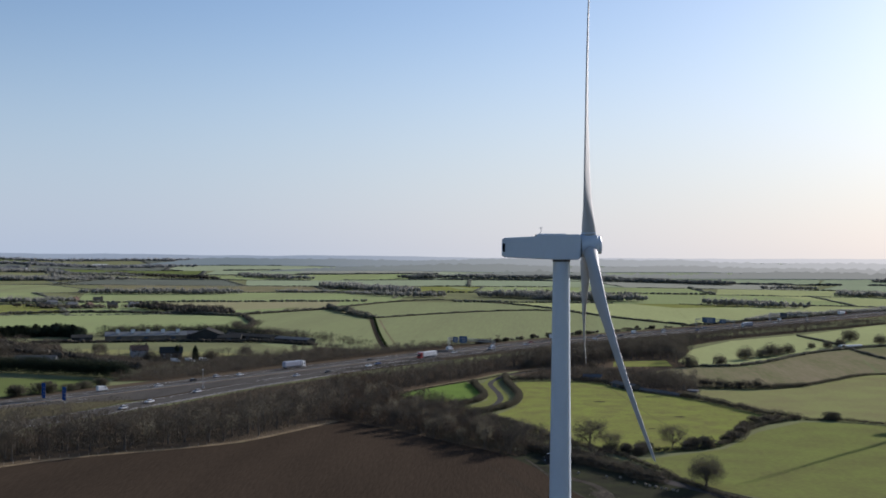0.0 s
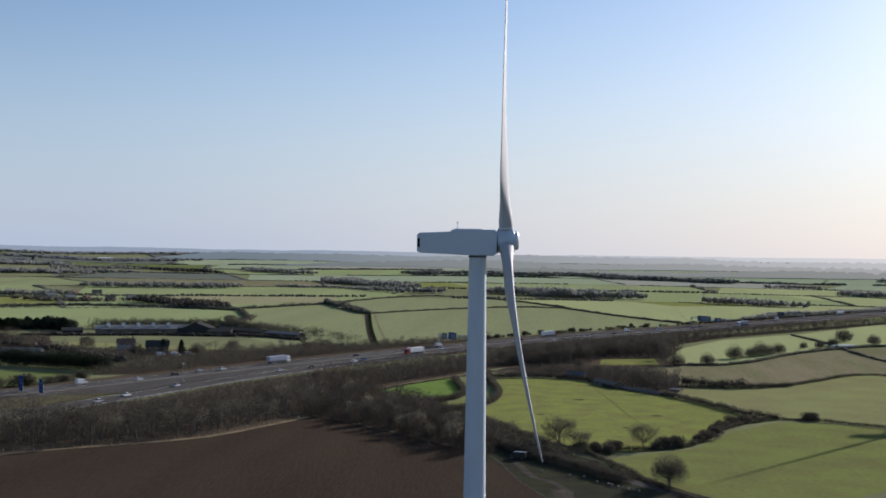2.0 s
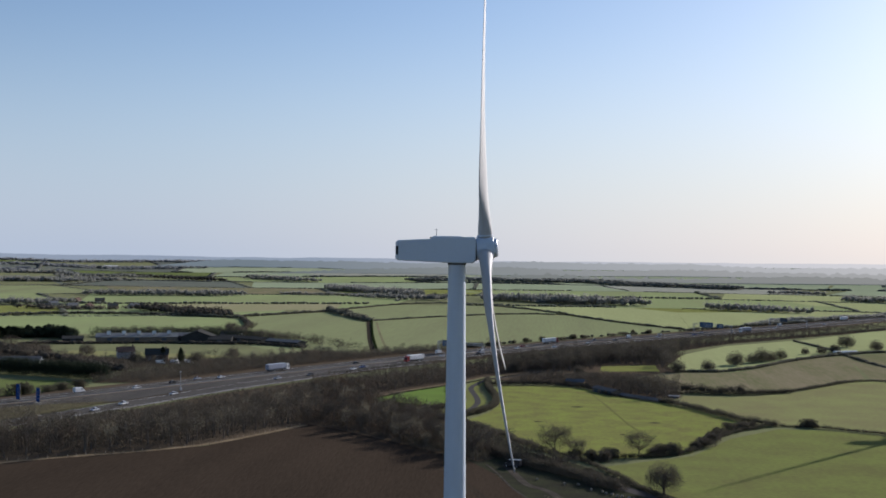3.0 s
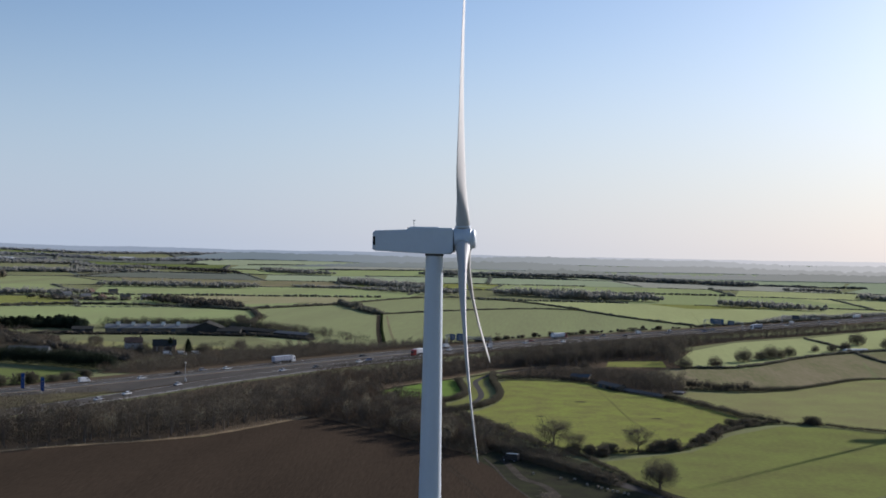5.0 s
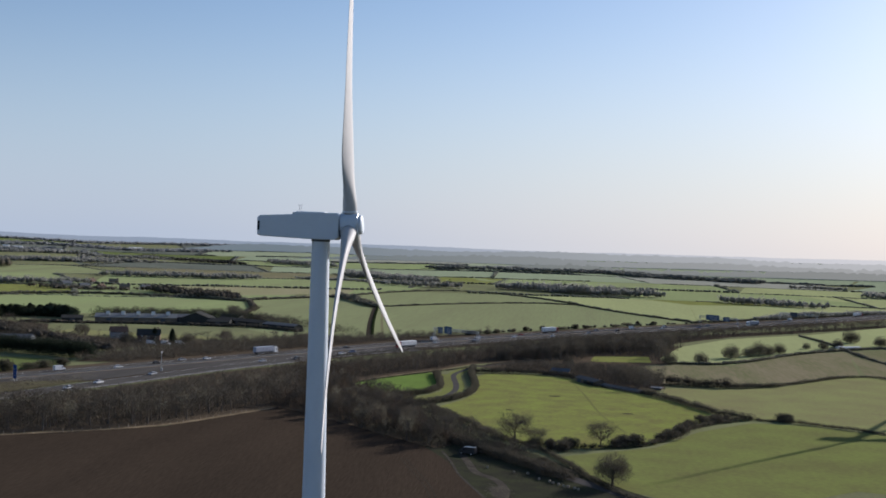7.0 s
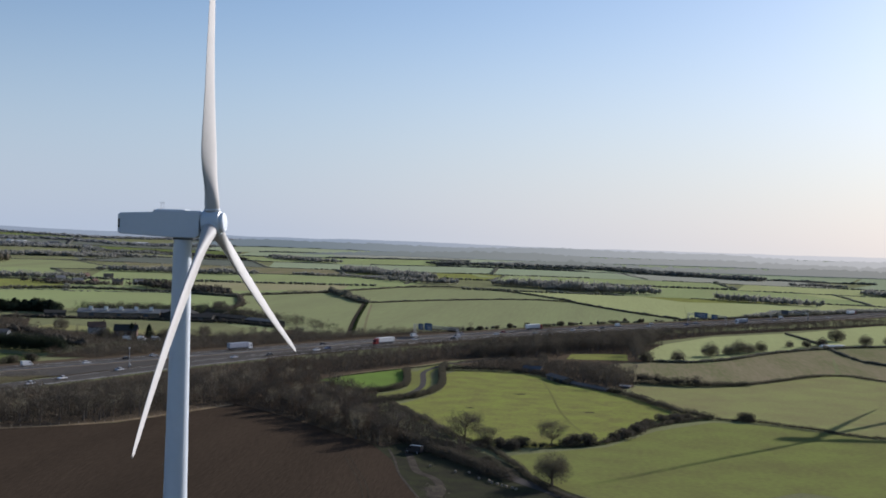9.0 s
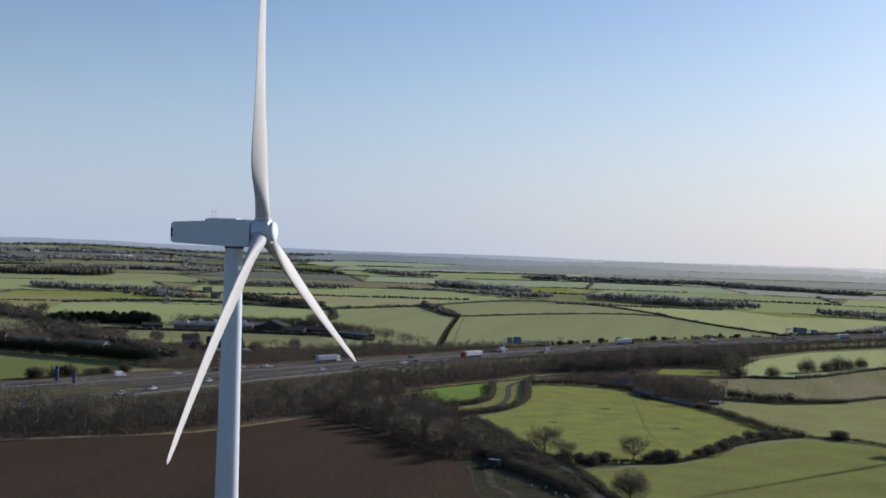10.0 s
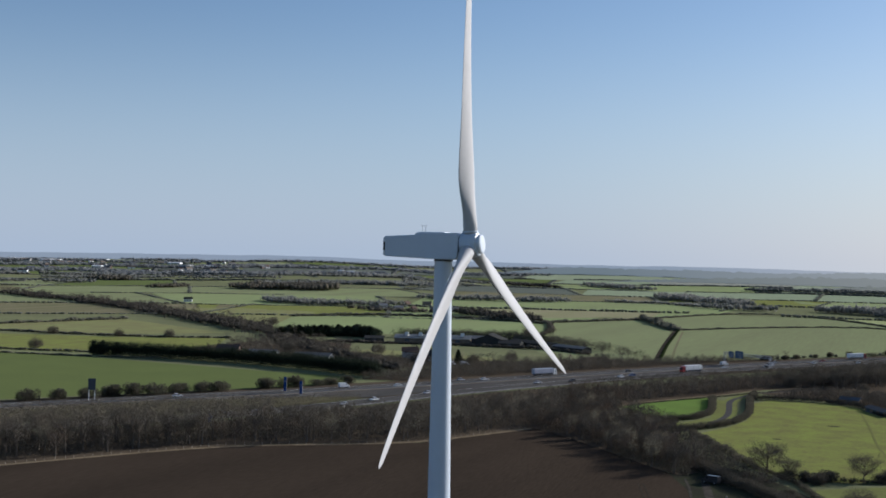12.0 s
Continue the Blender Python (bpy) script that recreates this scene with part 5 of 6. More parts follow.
far_wood([(189, 1088), (237, 1172), (277, 1216), (341, 1264), (430, 1380), (620, 1640)], 7, 5, "belt of trees beyond the motorway", HAZED_TWIGS, gap=4.5, fine=0.7)
far_wood([(-370, 1900), (-326, 1800), (-260, 1745), (-190, 1650)], 28, 13, W1, HAZED_TWIGS)
far_wood([(-400, 1640), (-289, 1625), (-236, 1562)], 6, 7, W1, HAZED_TWIGS, gap=5)
far_wood([(-238, 1548), (-182, 1534), (-140, 1522)], 13, 11, W1, HAZED_TWIGS, gap=5.5)
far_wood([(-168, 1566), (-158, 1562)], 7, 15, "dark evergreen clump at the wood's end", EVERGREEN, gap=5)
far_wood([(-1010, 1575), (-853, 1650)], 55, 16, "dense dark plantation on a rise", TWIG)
far_wood([(-640, 1507), (-540, 1530), (-431, 1569)], 20, 12, W1, HAZED_TWIGS)
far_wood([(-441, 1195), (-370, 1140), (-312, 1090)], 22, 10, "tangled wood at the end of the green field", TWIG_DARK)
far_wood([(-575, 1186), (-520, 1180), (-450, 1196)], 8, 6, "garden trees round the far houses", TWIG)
far_wood([(-760, 1290), (-640, 1240), (-560, 1300)], 20, 11, W1, HAZED_TWIGS)
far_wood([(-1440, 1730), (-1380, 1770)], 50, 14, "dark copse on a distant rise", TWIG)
far_wood([(425, 1720), (452, 1640), (520, 1600)], 20, 11, W1, HAZED_TWIGS)
far_wood([(356, 1950), (445, 1950)], 14, 9, W1, HAZED_TWIGS, gap=7)
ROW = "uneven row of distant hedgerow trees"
far_wood([(-300, 2320), (-195, 2350), (-100, 2340), (-25, 2350), (41, 2440), (141, 2300), (244, 2250), (340, 2150)], 40, 12, "wooded slope beyond the fields, haze painted into its colour", RIDGE, gap=9)
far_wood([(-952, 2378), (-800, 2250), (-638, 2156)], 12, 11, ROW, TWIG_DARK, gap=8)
far_wood([(-668, 2404), (-560, 2300), (-471, 2220)], 28, 13, W1, HAZED_TWIGS, gap=9)
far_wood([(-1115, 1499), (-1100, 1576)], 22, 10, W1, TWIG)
far_wood([(640, 2300), (800, 2380), (1000, 2420)], 24, 11, W1, HAZED_TWIGS, gap=9)
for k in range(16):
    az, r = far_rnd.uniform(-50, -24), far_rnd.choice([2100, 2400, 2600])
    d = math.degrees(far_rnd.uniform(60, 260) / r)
    far_wood([polar(az, r), polar(az + d, r + far_rnd.uniform(-60, 90))], far_rnd.uniform(12, 36), far_rnd.uniform(8, 12), W1, HAZED_TWIGS, gap=9, dense=30, fine=1.5)
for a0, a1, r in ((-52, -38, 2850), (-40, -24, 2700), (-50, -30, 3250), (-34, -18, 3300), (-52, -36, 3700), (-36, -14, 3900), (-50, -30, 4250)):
    far_wood([polar(a0 + (a1 - a0) * q / 8, r + 110 * math.sin(q * 1.7 + r)) for q in range(9)], 50, 11, "woods round the distant town, haze painted into their colour", HAZED_WEST_WOOD, gap=16, dense=24, fine=2.6)

# the last rises of land towards the horizon; haze painted as glow, paler the farther they lie, whiter towards the sun
def haze_glow_land(name, west, east):
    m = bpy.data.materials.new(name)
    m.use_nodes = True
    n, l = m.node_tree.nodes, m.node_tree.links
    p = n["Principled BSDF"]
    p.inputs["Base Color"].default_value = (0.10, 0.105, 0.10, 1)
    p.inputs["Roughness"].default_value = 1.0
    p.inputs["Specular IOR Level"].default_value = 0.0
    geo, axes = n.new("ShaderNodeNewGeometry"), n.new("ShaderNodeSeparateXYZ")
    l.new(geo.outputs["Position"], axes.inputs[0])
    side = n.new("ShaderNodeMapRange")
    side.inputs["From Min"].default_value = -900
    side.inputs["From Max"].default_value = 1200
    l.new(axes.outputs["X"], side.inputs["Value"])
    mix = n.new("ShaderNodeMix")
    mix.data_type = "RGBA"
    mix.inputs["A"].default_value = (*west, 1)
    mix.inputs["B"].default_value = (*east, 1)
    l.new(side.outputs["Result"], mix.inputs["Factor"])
    # emission stands in for haze over the land, which is no lamp
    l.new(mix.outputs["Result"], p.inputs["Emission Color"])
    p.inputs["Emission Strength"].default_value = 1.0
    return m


def land_rise(r, behind, az0, az1, lift, rough, seed, mat, label):
    """A long low crest of land at r metres, its top as high as land lift above the ground behind it."""
    verts, faces = [], []
    n = int((az1 - az0) * 8)
    for k in range(n + 1):
        az = az0 + (az1 - az0) * k / n
        x, y = polar(az, r)
        z = float(height(x, y))
        rise = lift * (1 + 0.7 * noise.noise((az * 0.13, seed, 0.0))) + 2.5 * noise.noise((az * 0.6, seed + 3, 0.0))
        rise += rough * (noise.noise((az * 3.1, seed + 6, 0.0)) + 0.6 * noise.noise((az * 9.0, seed + 9, 0.0)))
        rise *= float(ease(az0, az0 + 6, az))
        crest = 66 + (float(height(*polar(az, behind))) + rise - 66) * r / behind
        verts += [(x, y, z - 12), (x, y, max(crest, z - 11))]
        if k:
            faces.append((2 * k - 2, 2 * k, 2 * k + 1, 2 * k - 1))
    return tagged(raw("backdrop", verts, faces, mat), label, "backdrop", kind="structure")


land_rise(4200, 4800, -62, 50, 11, 0.8, 2.0, haze_glow_land("farthest_haze_glow", (0.20, 0.235, 0.28), (0.50, 0.485, 0.46)), "glowing backdrop strip, last rise of land in painted haze")
land_rise(3500, 3500, -22, 50, 22, 5.0, 11.0, haze_glow_land("far_crest_haze_glow", (0.115, 0.14, 0.15), (0.41, 0.40, 0.375)), "glowing backdrop strip, wooded crest in painted haze")
land_rise(2900, 2900, -16, 50, 15, 6.5, 23.0, haze_glow_land("mid_crest_haze_glow", (0.08, 0.10, 0.095), (0.33, 0.32, 0.295)), "glowing backdrop strip, dim woods in painted haze")
land_rise(2540, 2540, -7, 50, 12, 7.0, 31.0, haze_glow_land("near_crest_haze_glow", (0.075, 0.09, 0.08), (0.23, 0.225, 0.20)), "glowing backdrop strip, woods below the hills in painted haze")


# ---- buildings ----
def shed(place, yaw, long, deep, eaves, ridge, wall, roof, label, name="barn", lights=0, rooflights=None, doors=1):
    """A pitched-roof building: walls, two roof slopes with overhang, doors; local x along the ridge."""
    top = empty(name, pose(place[0], place[1], float(height(*place)), 0, 0, yaw))
    w = prism([(-deep / 2, -0.3), (deep / 2, -0.3), (deep / 2, eaves), (0, ridge - 0.15), (-deep / 2, eaves)], long)
    bmesh.ops.translate(w, vec=(-long / 2, 0, 0), verts=w.verts)
    part("wall", w, wall, top)
    slope = math.hypot(deep / 2, ridge - eaves)
    for s in (-1, 1):
        y0, y1 = s * (deep / 2 + 0.5), 0
        z0, z1 = eaves - 0.5 * (ridge - eaves) / (deep / 2), ridge
        r = prism([(y0, z0), (y1, z1), (y1, z1 + 0.18), (y0, z0 + 0.18)], long + 0.8)
        bmesh.ops.translate(r, vec=(-long / 2 - 0.4, 0, 0), verts=r.verts)
        part("roof", r, roof, top)
    for k in range(lights):
        x = -long / 2 + long * (k + 0.7) / (lights + 0.4)
        g = prism([(-0.2, ridge - 0.2), (2.6, ridge - 1.0), (0.1, ridge + 2.3)], 2.6)
        bmesh.ops.rotate(g, cent=(0, 0, 0), matrix=Matrix.Rotation(0.0, 3, "Z"), verts=g.verts)
        bmesh.ops.translate(g, vec=(x, -deep * 0.25, -0.3), verts=g.verts)
        part("roof_vent", g, rooflights or WHITE, top, "raised white roof vent")
    for k in range(doors):
        x = -long / 2 + long * (k + 0.5) / doors
        part("door", solid(x - 1.6, x + 1.6, -deep / 2 - 0.06, -deep / 2 + 0.02, 0, min(eaves - 0.3, 3.4)), SIGN_BACK, top)
    return tagged(top, label, "building")


def house(place, yaw, long, deep, eaves, ridge, wall, roof, label):
    top = shed(place, yaw, long, deep, eaves, ridge, wall, roof, label, "house", doors=0)
    for s in (-1, 1):
        for x in (-long * 0.3, 0, long * 0.3):
            for z in (1.0, 3.4):
                if z + 1.3 < eaves + 0.2:
                    win = part("window", solid(x - 0.55, x + 0.55, s * deep / 2 - 0.04, s * deep / 2 + 0.04, z, z + 1.2), WHITE, top)
                    part("pane", solid(x - 0.45, x + 0.45, s * deep / 2 - 0.05, s * deep / 2 + 0.05, z + 0.1, z + 1.1), GLASSY, win)
    part("chimney", solid(long * 0.36, long * 0.36 + 0.8, -0.4, 0.4, ridge - 0.8, ridge + 1.2, 0.03), BRICK, top)
    return top


shed((-286, 790), 20, 56, 20, 4.0, 6.2, WEATHERED, GREENHOUSE, "long glass-roofed nursery hall with white roof vents", "greenhouse", lights=5, doors=3)
shed((-326, 772), 24, 14, 10, 3.2, 4.8, DARKSHEET, DARKSHEET, "dark shed at the end of the nursery hall")
shed((-262, 812), 20, 14, 12, 3.6, 5.4, SHEET, SHEET, "grey sheeted shed beside the nursery hall")
shed((-244, 800), 102, 20, 22, 4.2, 8.4, DARKSHEET, DARKSHEET, "large dark gable-fronted barn")
shed((-226, 795), 8, 16, 14, 2.8, 4.8, DARKSHEET, DARKSHEET, "low dark lean-to beside the large barn")
shed((-212, 806), -28, 44, 12, 3.0, 4.4, DARKSHEET, DARKSHEET, "long low dark poultry shed")
shed((-176, 783), -28, 30, 9, 3.0, 4.2, DARKSHEET, SHEET, "long low shed with a grey roof")
shed((-232, 842), -15, 16, 9, 3.0, 4.6, CONC, DARKSHEET, "small pale-walled farm building")
shed((-289, 621), 14, 22, 12, 2.6, 4.8, SHEET, BLUESHEET, "barn with a pale blue-grey roof")
shed((-353, 624), 20, 14, 10, 3.0, 6.4, BRICK, TILE, "brick barn under a brown tiled roof")
shed((-326, 622), 14, 18, 9, 2.8, 4.6, SHEET, SHEET, "low grey shed behind the windbreak")
house((-222, 656), 18, 13, 8, 4.6, 7.6, BRICK, DARKSHEET, "dark-roofed brick cottage among bare trees")
house((-246, 668), 30, 10, 7, 4.6, 7.2, CONC, TILE, "small rendered cottage beside the paddock")
house((-812, 1195), 30, 10, 6, 3.8, 6.0, WHITE, DARKSHEET, "white farmhouse far across the fields")
shed((38.5, 552), -60, 18, 5, 1.9, 2.7, WEATHERED, BLUESHEET, "long low farm shed with a blue-grey sheet roof", doors=3)
shed((53.5, 533), -49, 25, 4, 0.9, 1.5, WEATHERED, BLUESHEET, "very low blue-grey roofed lean-to in the farmyard", doors=0)
shed((24, 584), -15, 9, 5, 2.0, 3.0, WEATHERED, SHEET, "grey shed behind the pasture hedge")
shed((69, 540), -20, 4.5, 2.4, 1.0, 1.3, WEATHERED, CONC, "small pale-roofed field shelter by the yard")
tunnel = prism([(2.0 * math.cos(math.pi * k / 10), 1.3 * math.sin(math.pi * k / 10)) for k in range(11)], 18)
bmesh.ops.translate(tunnel, vec=(-9, 0, 0), verts=tunnel.verts)
poly = obj_from("polytunnel", tunnel, WHITE)
poly.matrix_basis = pose(211, 814, 0, 0, 0, 24)
tagged(poly, "white plastic polytunnel at a field edge", "polytunnel")
for k, (x, y) in enumerate(((-545, 1190), (-520, 1202), (-498, 1196), (-476, 1208), (-560, 1240), (-566, 1318), (-540, 1324), (-455, 1216))):
    house((x, y), 20 + 35 * (k % 3), 11, 7, 3.6, 6.0, (WEATHERED, CONC, BRICK)[k % 3], (WEATHERED, SHEET, TILE)[k % 3], "small house in a far hamlet")
for k, (x, y, l, d) in enumerate(((-2640, 2760, 150, 60), (-2560, 2800, 120, 50), (-2430, 2680, 140, 60), (-2330, 2640, 110, 50), (-2000, 2390, 60, 30), (-1940, 2690, 90, 40),
                                  (-1830, 2655, 80, 35), (-1770, 2680, 60, 30), (-1325, 2550, 60, 26), (-1300, 2660, 70, 30), (-1380, 2600, 40, 20), (-1193, 2490, 50, 22),
                                  (-1255, 3090, 90, 36), (-1180, 3120, 70, 30), (-800, 3490, 60, 26), (-2200, 2760, 90, 40), (-2100, 2850, 90, 40), (-2480, 2950, 130, 50))):
    shed((x, y), far_rnd.uniform(-30, 50), l * 0.45, d * 0.5, 5, 7, WHITE if k % 3 else SHEET, SHEET if k % 2 else WHITE, "pale warehouse on a distant industrial estate", "warehouse", doors=4)
TOWN_WALLS = ((CONC, "pale rendered house in a distant town"), (BRICK, "brick house in a distant town"), (WHITE, "white house in a distant town"))
for k in range(70):
    x, y = polar(far_rnd.choice((-47, -43, -41, -37, -34)) + far_rnd.uniform(-2, 2), far_rnd.uniform(2700, 3700))
    w, label = TOWN_WALLS[k % 3]
    shed((x, y), far_rnd.uniform(0, 90), far_rnd.uniform(9, 22), 8, 5, 8, w, (WEATHERED, SHEET, TILE)[k % 3], label, "house", doors=1)


# ---- road furniture ----
MW_PTS = along(MW, 1.0)


def mw_at(y, side):
    """A place on the motorway nearest to a northing, side metres to its right, and its heading in degrees."""
    x, yy, ux, uy = min(MW_PTS, key=lambda p: abs(p[1] - y))
    return x + uy * side, yy - ux * side, math.degrees(math.atan2(uy, ux))


NEAR_PTS = along(NEAR, 1.0)


def near_at(y, side):
    """The same on the near carriageway."""
    x, yy, ux, uy = min(NEAR_PTS, key=lambda p: abs(p[1] - y))
    return x + uy * side, yy - ux * side, math.degrees(math.atan2(uy, ux))


def gantry(y, panels, label, face=SIGN_BLUE, low=4.4):
    x, yy, head = mw_at(y, 0)
    top = empty("sign_gantry", pose(x, yy, 0.3, 0, 0, head))
    for s in (-18.5, 18.5):
        bm = bmesh.new()
        for a in (-0.7, 0.7):
            for b in (-0.5, 0.5):
                rod(bm, (a, s + b, -0.3), (a, s + b, 7.4), 0.12, sides=6)
        for k in range(6):
            z = 0.4 + k * 1.15
            rod(bm, (-0.7, s - 0.5, z), (0.7, s - 0.5, z + 1.1), 0.07, sides=4)
            rod(bm, (0.7, s + 0.5, z), (-0.7, s + 0.5, z + 1.1), 0.07, sides=4)
        part("leg", bm, STEEL, top, "pale lattice leg")
    bm = bmesh.new()
    for a in (-0.7, 0.7):
        for z in (6.2, 7.5):
            rod(bm, (a, -18.5, z), (a, 18.5, z), 0.11, sides=6)
        for k in range(24):
            y0 = -18.5 + k * 37 / 24
            rod(bm, (a, y0, 6.2 if k % 2 else 7.5), (a, y0 + 37 / 24, 7.5 if k % 2 else 6.2), 0.06, sides=4)
    part("truss", bm, STEEL, top)
    for y0, wide, high in panels:
        p = part("sign_panel", solid(-0.85, -0.72, y0 - wide / 2, y0 + wide / 2, low, low + high, 0.02), face, top, "direction sign panel")
        q = part("panel_back", solid(-0.71, -0.6, y0 - wide / 2 + 0.1, y0 + wide / 2 - 0.1, low + 0.1, low + high - 0.1), SIGN_BACK, p)
        for r in range(3 if face is SIGN_HAZED else 0):
            part("text_bar", solid(-0.87, -0.853, y0 - wide * 0.35, y0 + wide * (0.1 + 0.08 * r), low + 0.6 + r * high * 0.24, low + 0.9 + r * high * 0.24), STEEL, p)
    return tagged(top, label, "gantry", group="sign gantries")


gantry(742, ((6.0, 6.4, 4.6), (12.5, 4.0, 3.8)), "lattice motorway gantry with blue sign panels", SIGN_HAZED)
gantry(985, ((5.5, 13.0, 4.4), (-8.0, 6.0, 3.6)), "lattice motorway gantry with wide blue panels", SIGN_HAZED)
gantry(1085, ((4.0, 7.0, 3.8),), "lattice motorway gantry with one dark panel", SIGN_BACK)


def road_sign(x, y, yaw, wide, low, high, mat, label, legs=2, leg_mat=STEEL):
    top = empty("road_sign", pose(x, y, 0, 0, 0, yaw))
    for s in ((-wide * 0.42, wide * 0.42) if legs == 2 else (0,)):
        bm = bmesh.new()
        rod(bm, (0.12, s, -0.3), (0.12, s, high), 0.14)
        part("post", bm, leg_mat, top)
    p = part("panel", solid(-0.08, 0.0, -wide / 2, wide / 2, low, high, 0.02), mat, top)
    part("frame", solid(-0.03, 0.04, -wide / 2 - 0.1, wide / 2 + 0.1, low - 0.1, high + 0.1), SIGN_BACK, top)
    for r in range(3 if mat is SIGN_BLUE else 0):
        z = low + (high - low) * (0.25 + 0.22 * r)
        part("text_bar", solid(-0.1, -0.083, -wide * 0.34, wide * (0.05 + 0.1 * r), z, z + 0.16), STEEL, p)
    return tagged(top, label, "road sign", group="motorway signs")


road_sign(-217, 474, 56, 2.8, 1.0, 7.6, SIGN_BLUE, "tall blue motorway sign on two posts")
road_sign(-206, 470, 56, 2.8, 0.8, 6.6, SIGN_BLUE, "blue motorway sign on two posts")
road_sign(-273, 407, 120, 3.0, 4.6, 9.4, SIGN_BACK, "dark sign board on tall white posts", leg_mat=WHITE)
road_sign(-186, 372, 56, 3.6, 1.0, 4.6, SIGN_BLUE, "small blue sign half hidden by trees")
mast = empty("camera_mast", pose(-161, 522, 0))
bm = bmesh.new()
rod(bm, (0, 0, -0.3), (0, 0, 9.0), 0.16, 0.09)
part("pole", bm, STEEL, mast)
part("camera_head", solid(-0.35, 0.35, -0.2, 0.2, 8.9, 9.4, 0.05), WHITE, mast)
part("cabinet", solid(-0.5, 0.5, 0.4, 0.8, 0, 1.4, 0.03), STEEL, mast)
tagged(mast, "slim grey camera mast beside the motorway", "mast")


# ---- vehicles ----
def wheel(parent, x, y, r=0.33):
    bm = bmesh.new()
    m = Matrix.Translation((x, y, r)) @ Matrix.Rotation(math.pi / 2, 4, "X")
    bmesh.ops.create_cone(bm, cap_ends=True, segments=14, radius1=r, radius2=r, depth=0.24, matrix=m)
    w = part("wheel", bm, TYRE, parent)
    bm = bmesh.new()
    bmesh.ops.create_cone(bm, cap_ends=True, segments=10, radius1=r * 0.6, radius2=r * 0.6, depth=0.26, matrix=m)
    part("rim", bm, STEEL, w)


def paint(name, c):
    return material(name, c, tuple(v * 0.85 for v in c), rough=0.3, fine=0.6, spec=0.5)


def car(colour, label):
    top = empty("car")
    bm = prism([(-2.1, 0.35), (2.1, 0.35), (2.15, 0.75), (1.15, 0.92), (-1.9, 0.98), (-2.15, 0.8)], 1.76)
    bmesh.ops.rotate(bm, cent=(0, 0, 0), matrix=Matrix.Rotation(math.pi / 2, 3, "Z"), verts=bm.verts)
    bmesh.ops.translate(bm, vec=(0, -0.88, 0), verts=bm.verts)
    bmesh.ops.scale(bm, vec=(-1, 1, 1), verts=bm.verts)
    bmesh.ops.recalc_face_normals(bm, faces=bm.faces)
    bmesh.ops.bevel(bm, geom=list(bm.edges), offset=0.07, segments=2, affect="EDGES")
    part("body", bm, colour, top)
    bm = prism([(-1.75, 0.93), (1.05, 0.9), (0.35, 1.4), (-1.2, 1.42)], 1.5)
    bmesh.ops.rotate(bm, cent=(0, 0, 0), matrix=Matrix.Rotation(math.pi / 2, 3, "Z"), verts=bm.verts)
    bmesh.ops.translate(bm, vec=(0, -0.75, 0), verts=bm.verts)
    bmesh.ops.scale(bm, vec=(-1, 1, 1), verts=bm.verts)
    bmesh.ops.recalc_face_normals(bm, faces=bm.faces)
    part("windows", bm, GLASSY, top, "dark glazing")
    part("roof", solid(-1.22, 0.36, -0.72, 0.72, 1.39, 1.46, 0.03), colour, top)
    for x in (-1.3, 1.35):
        for y in (-0.8, 0.8):
            wheel(top, x, y)
    for y in (-0.6, 0.6):
        part("headlight", solid(2.05, 2.16, y - 0.18, y + 0.18, 0.62, 0.76, 0.02), WHITE, top)
    return tagged(top, label, "car", group="motorway cars")


def van(colour, label):
    top = empty("van")
    bm = prism([(-2.7, 0.4), (2.7, 0.4), (2.7, 1.1), (1.9, 1.35), (1.3, 2.3), (-2.7, 2.45)], 1.95)
    bmesh.ops.rotate(bm, cent=(0, 0, 0), matrix=Matrix.Rotation(math.pi / 2, 3, "Z"), verts=bm.verts)
    bmesh.ops.translate(bm, vec=(0, -0.97, 0), verts=bm.verts)
    bmesh.ops.scale(bm, vec=(-1, 1, 1), verts=bm.verts)
    bmesh.ops.recalc_face_normals(bm, faces=bm.faces)
    bmesh.ops.bevel(bm, geom=list(bm.edges), offset=0.06, segments=2, affect="EDGES")
    part("body", bm, colour, top)
    bm = prism([(1.36, 2.2), (1.95, 1.38), (2.0, 1.42), (1.42, 2.25)], 1.7)
    bmesh.ops.rotate(bm, cent=(0, 0, 0), matrix=Matrix.Rotation(math.pi / 2, 3, "Z"), verts=bm.verts)
    bmesh.ops.translate(bm, vec=(0, -0.85, 0), verts=bm.verts)
    bmesh.ops.scale(bm, vec=(-1, 1, 1), verts=bm.verts)
    bmesh.ops.recalc_face_normals(bm, faces=bm.faces)
    part("windscreen", bm, GLASSY, top)
    for s in (-1, 1):
        part("side_window", solid(0.6, 1.3, s * 0.97 - 0.02, s * 0.97 + 0.02, 1.4, 2.0), GLASSY, top)
    for x in (-1.7, 1.75):
        for y in (-0.88, 0.88):
            wheel(top, x, y, 0.36)
    return tagged(top, label, "van", group="motorway vans")


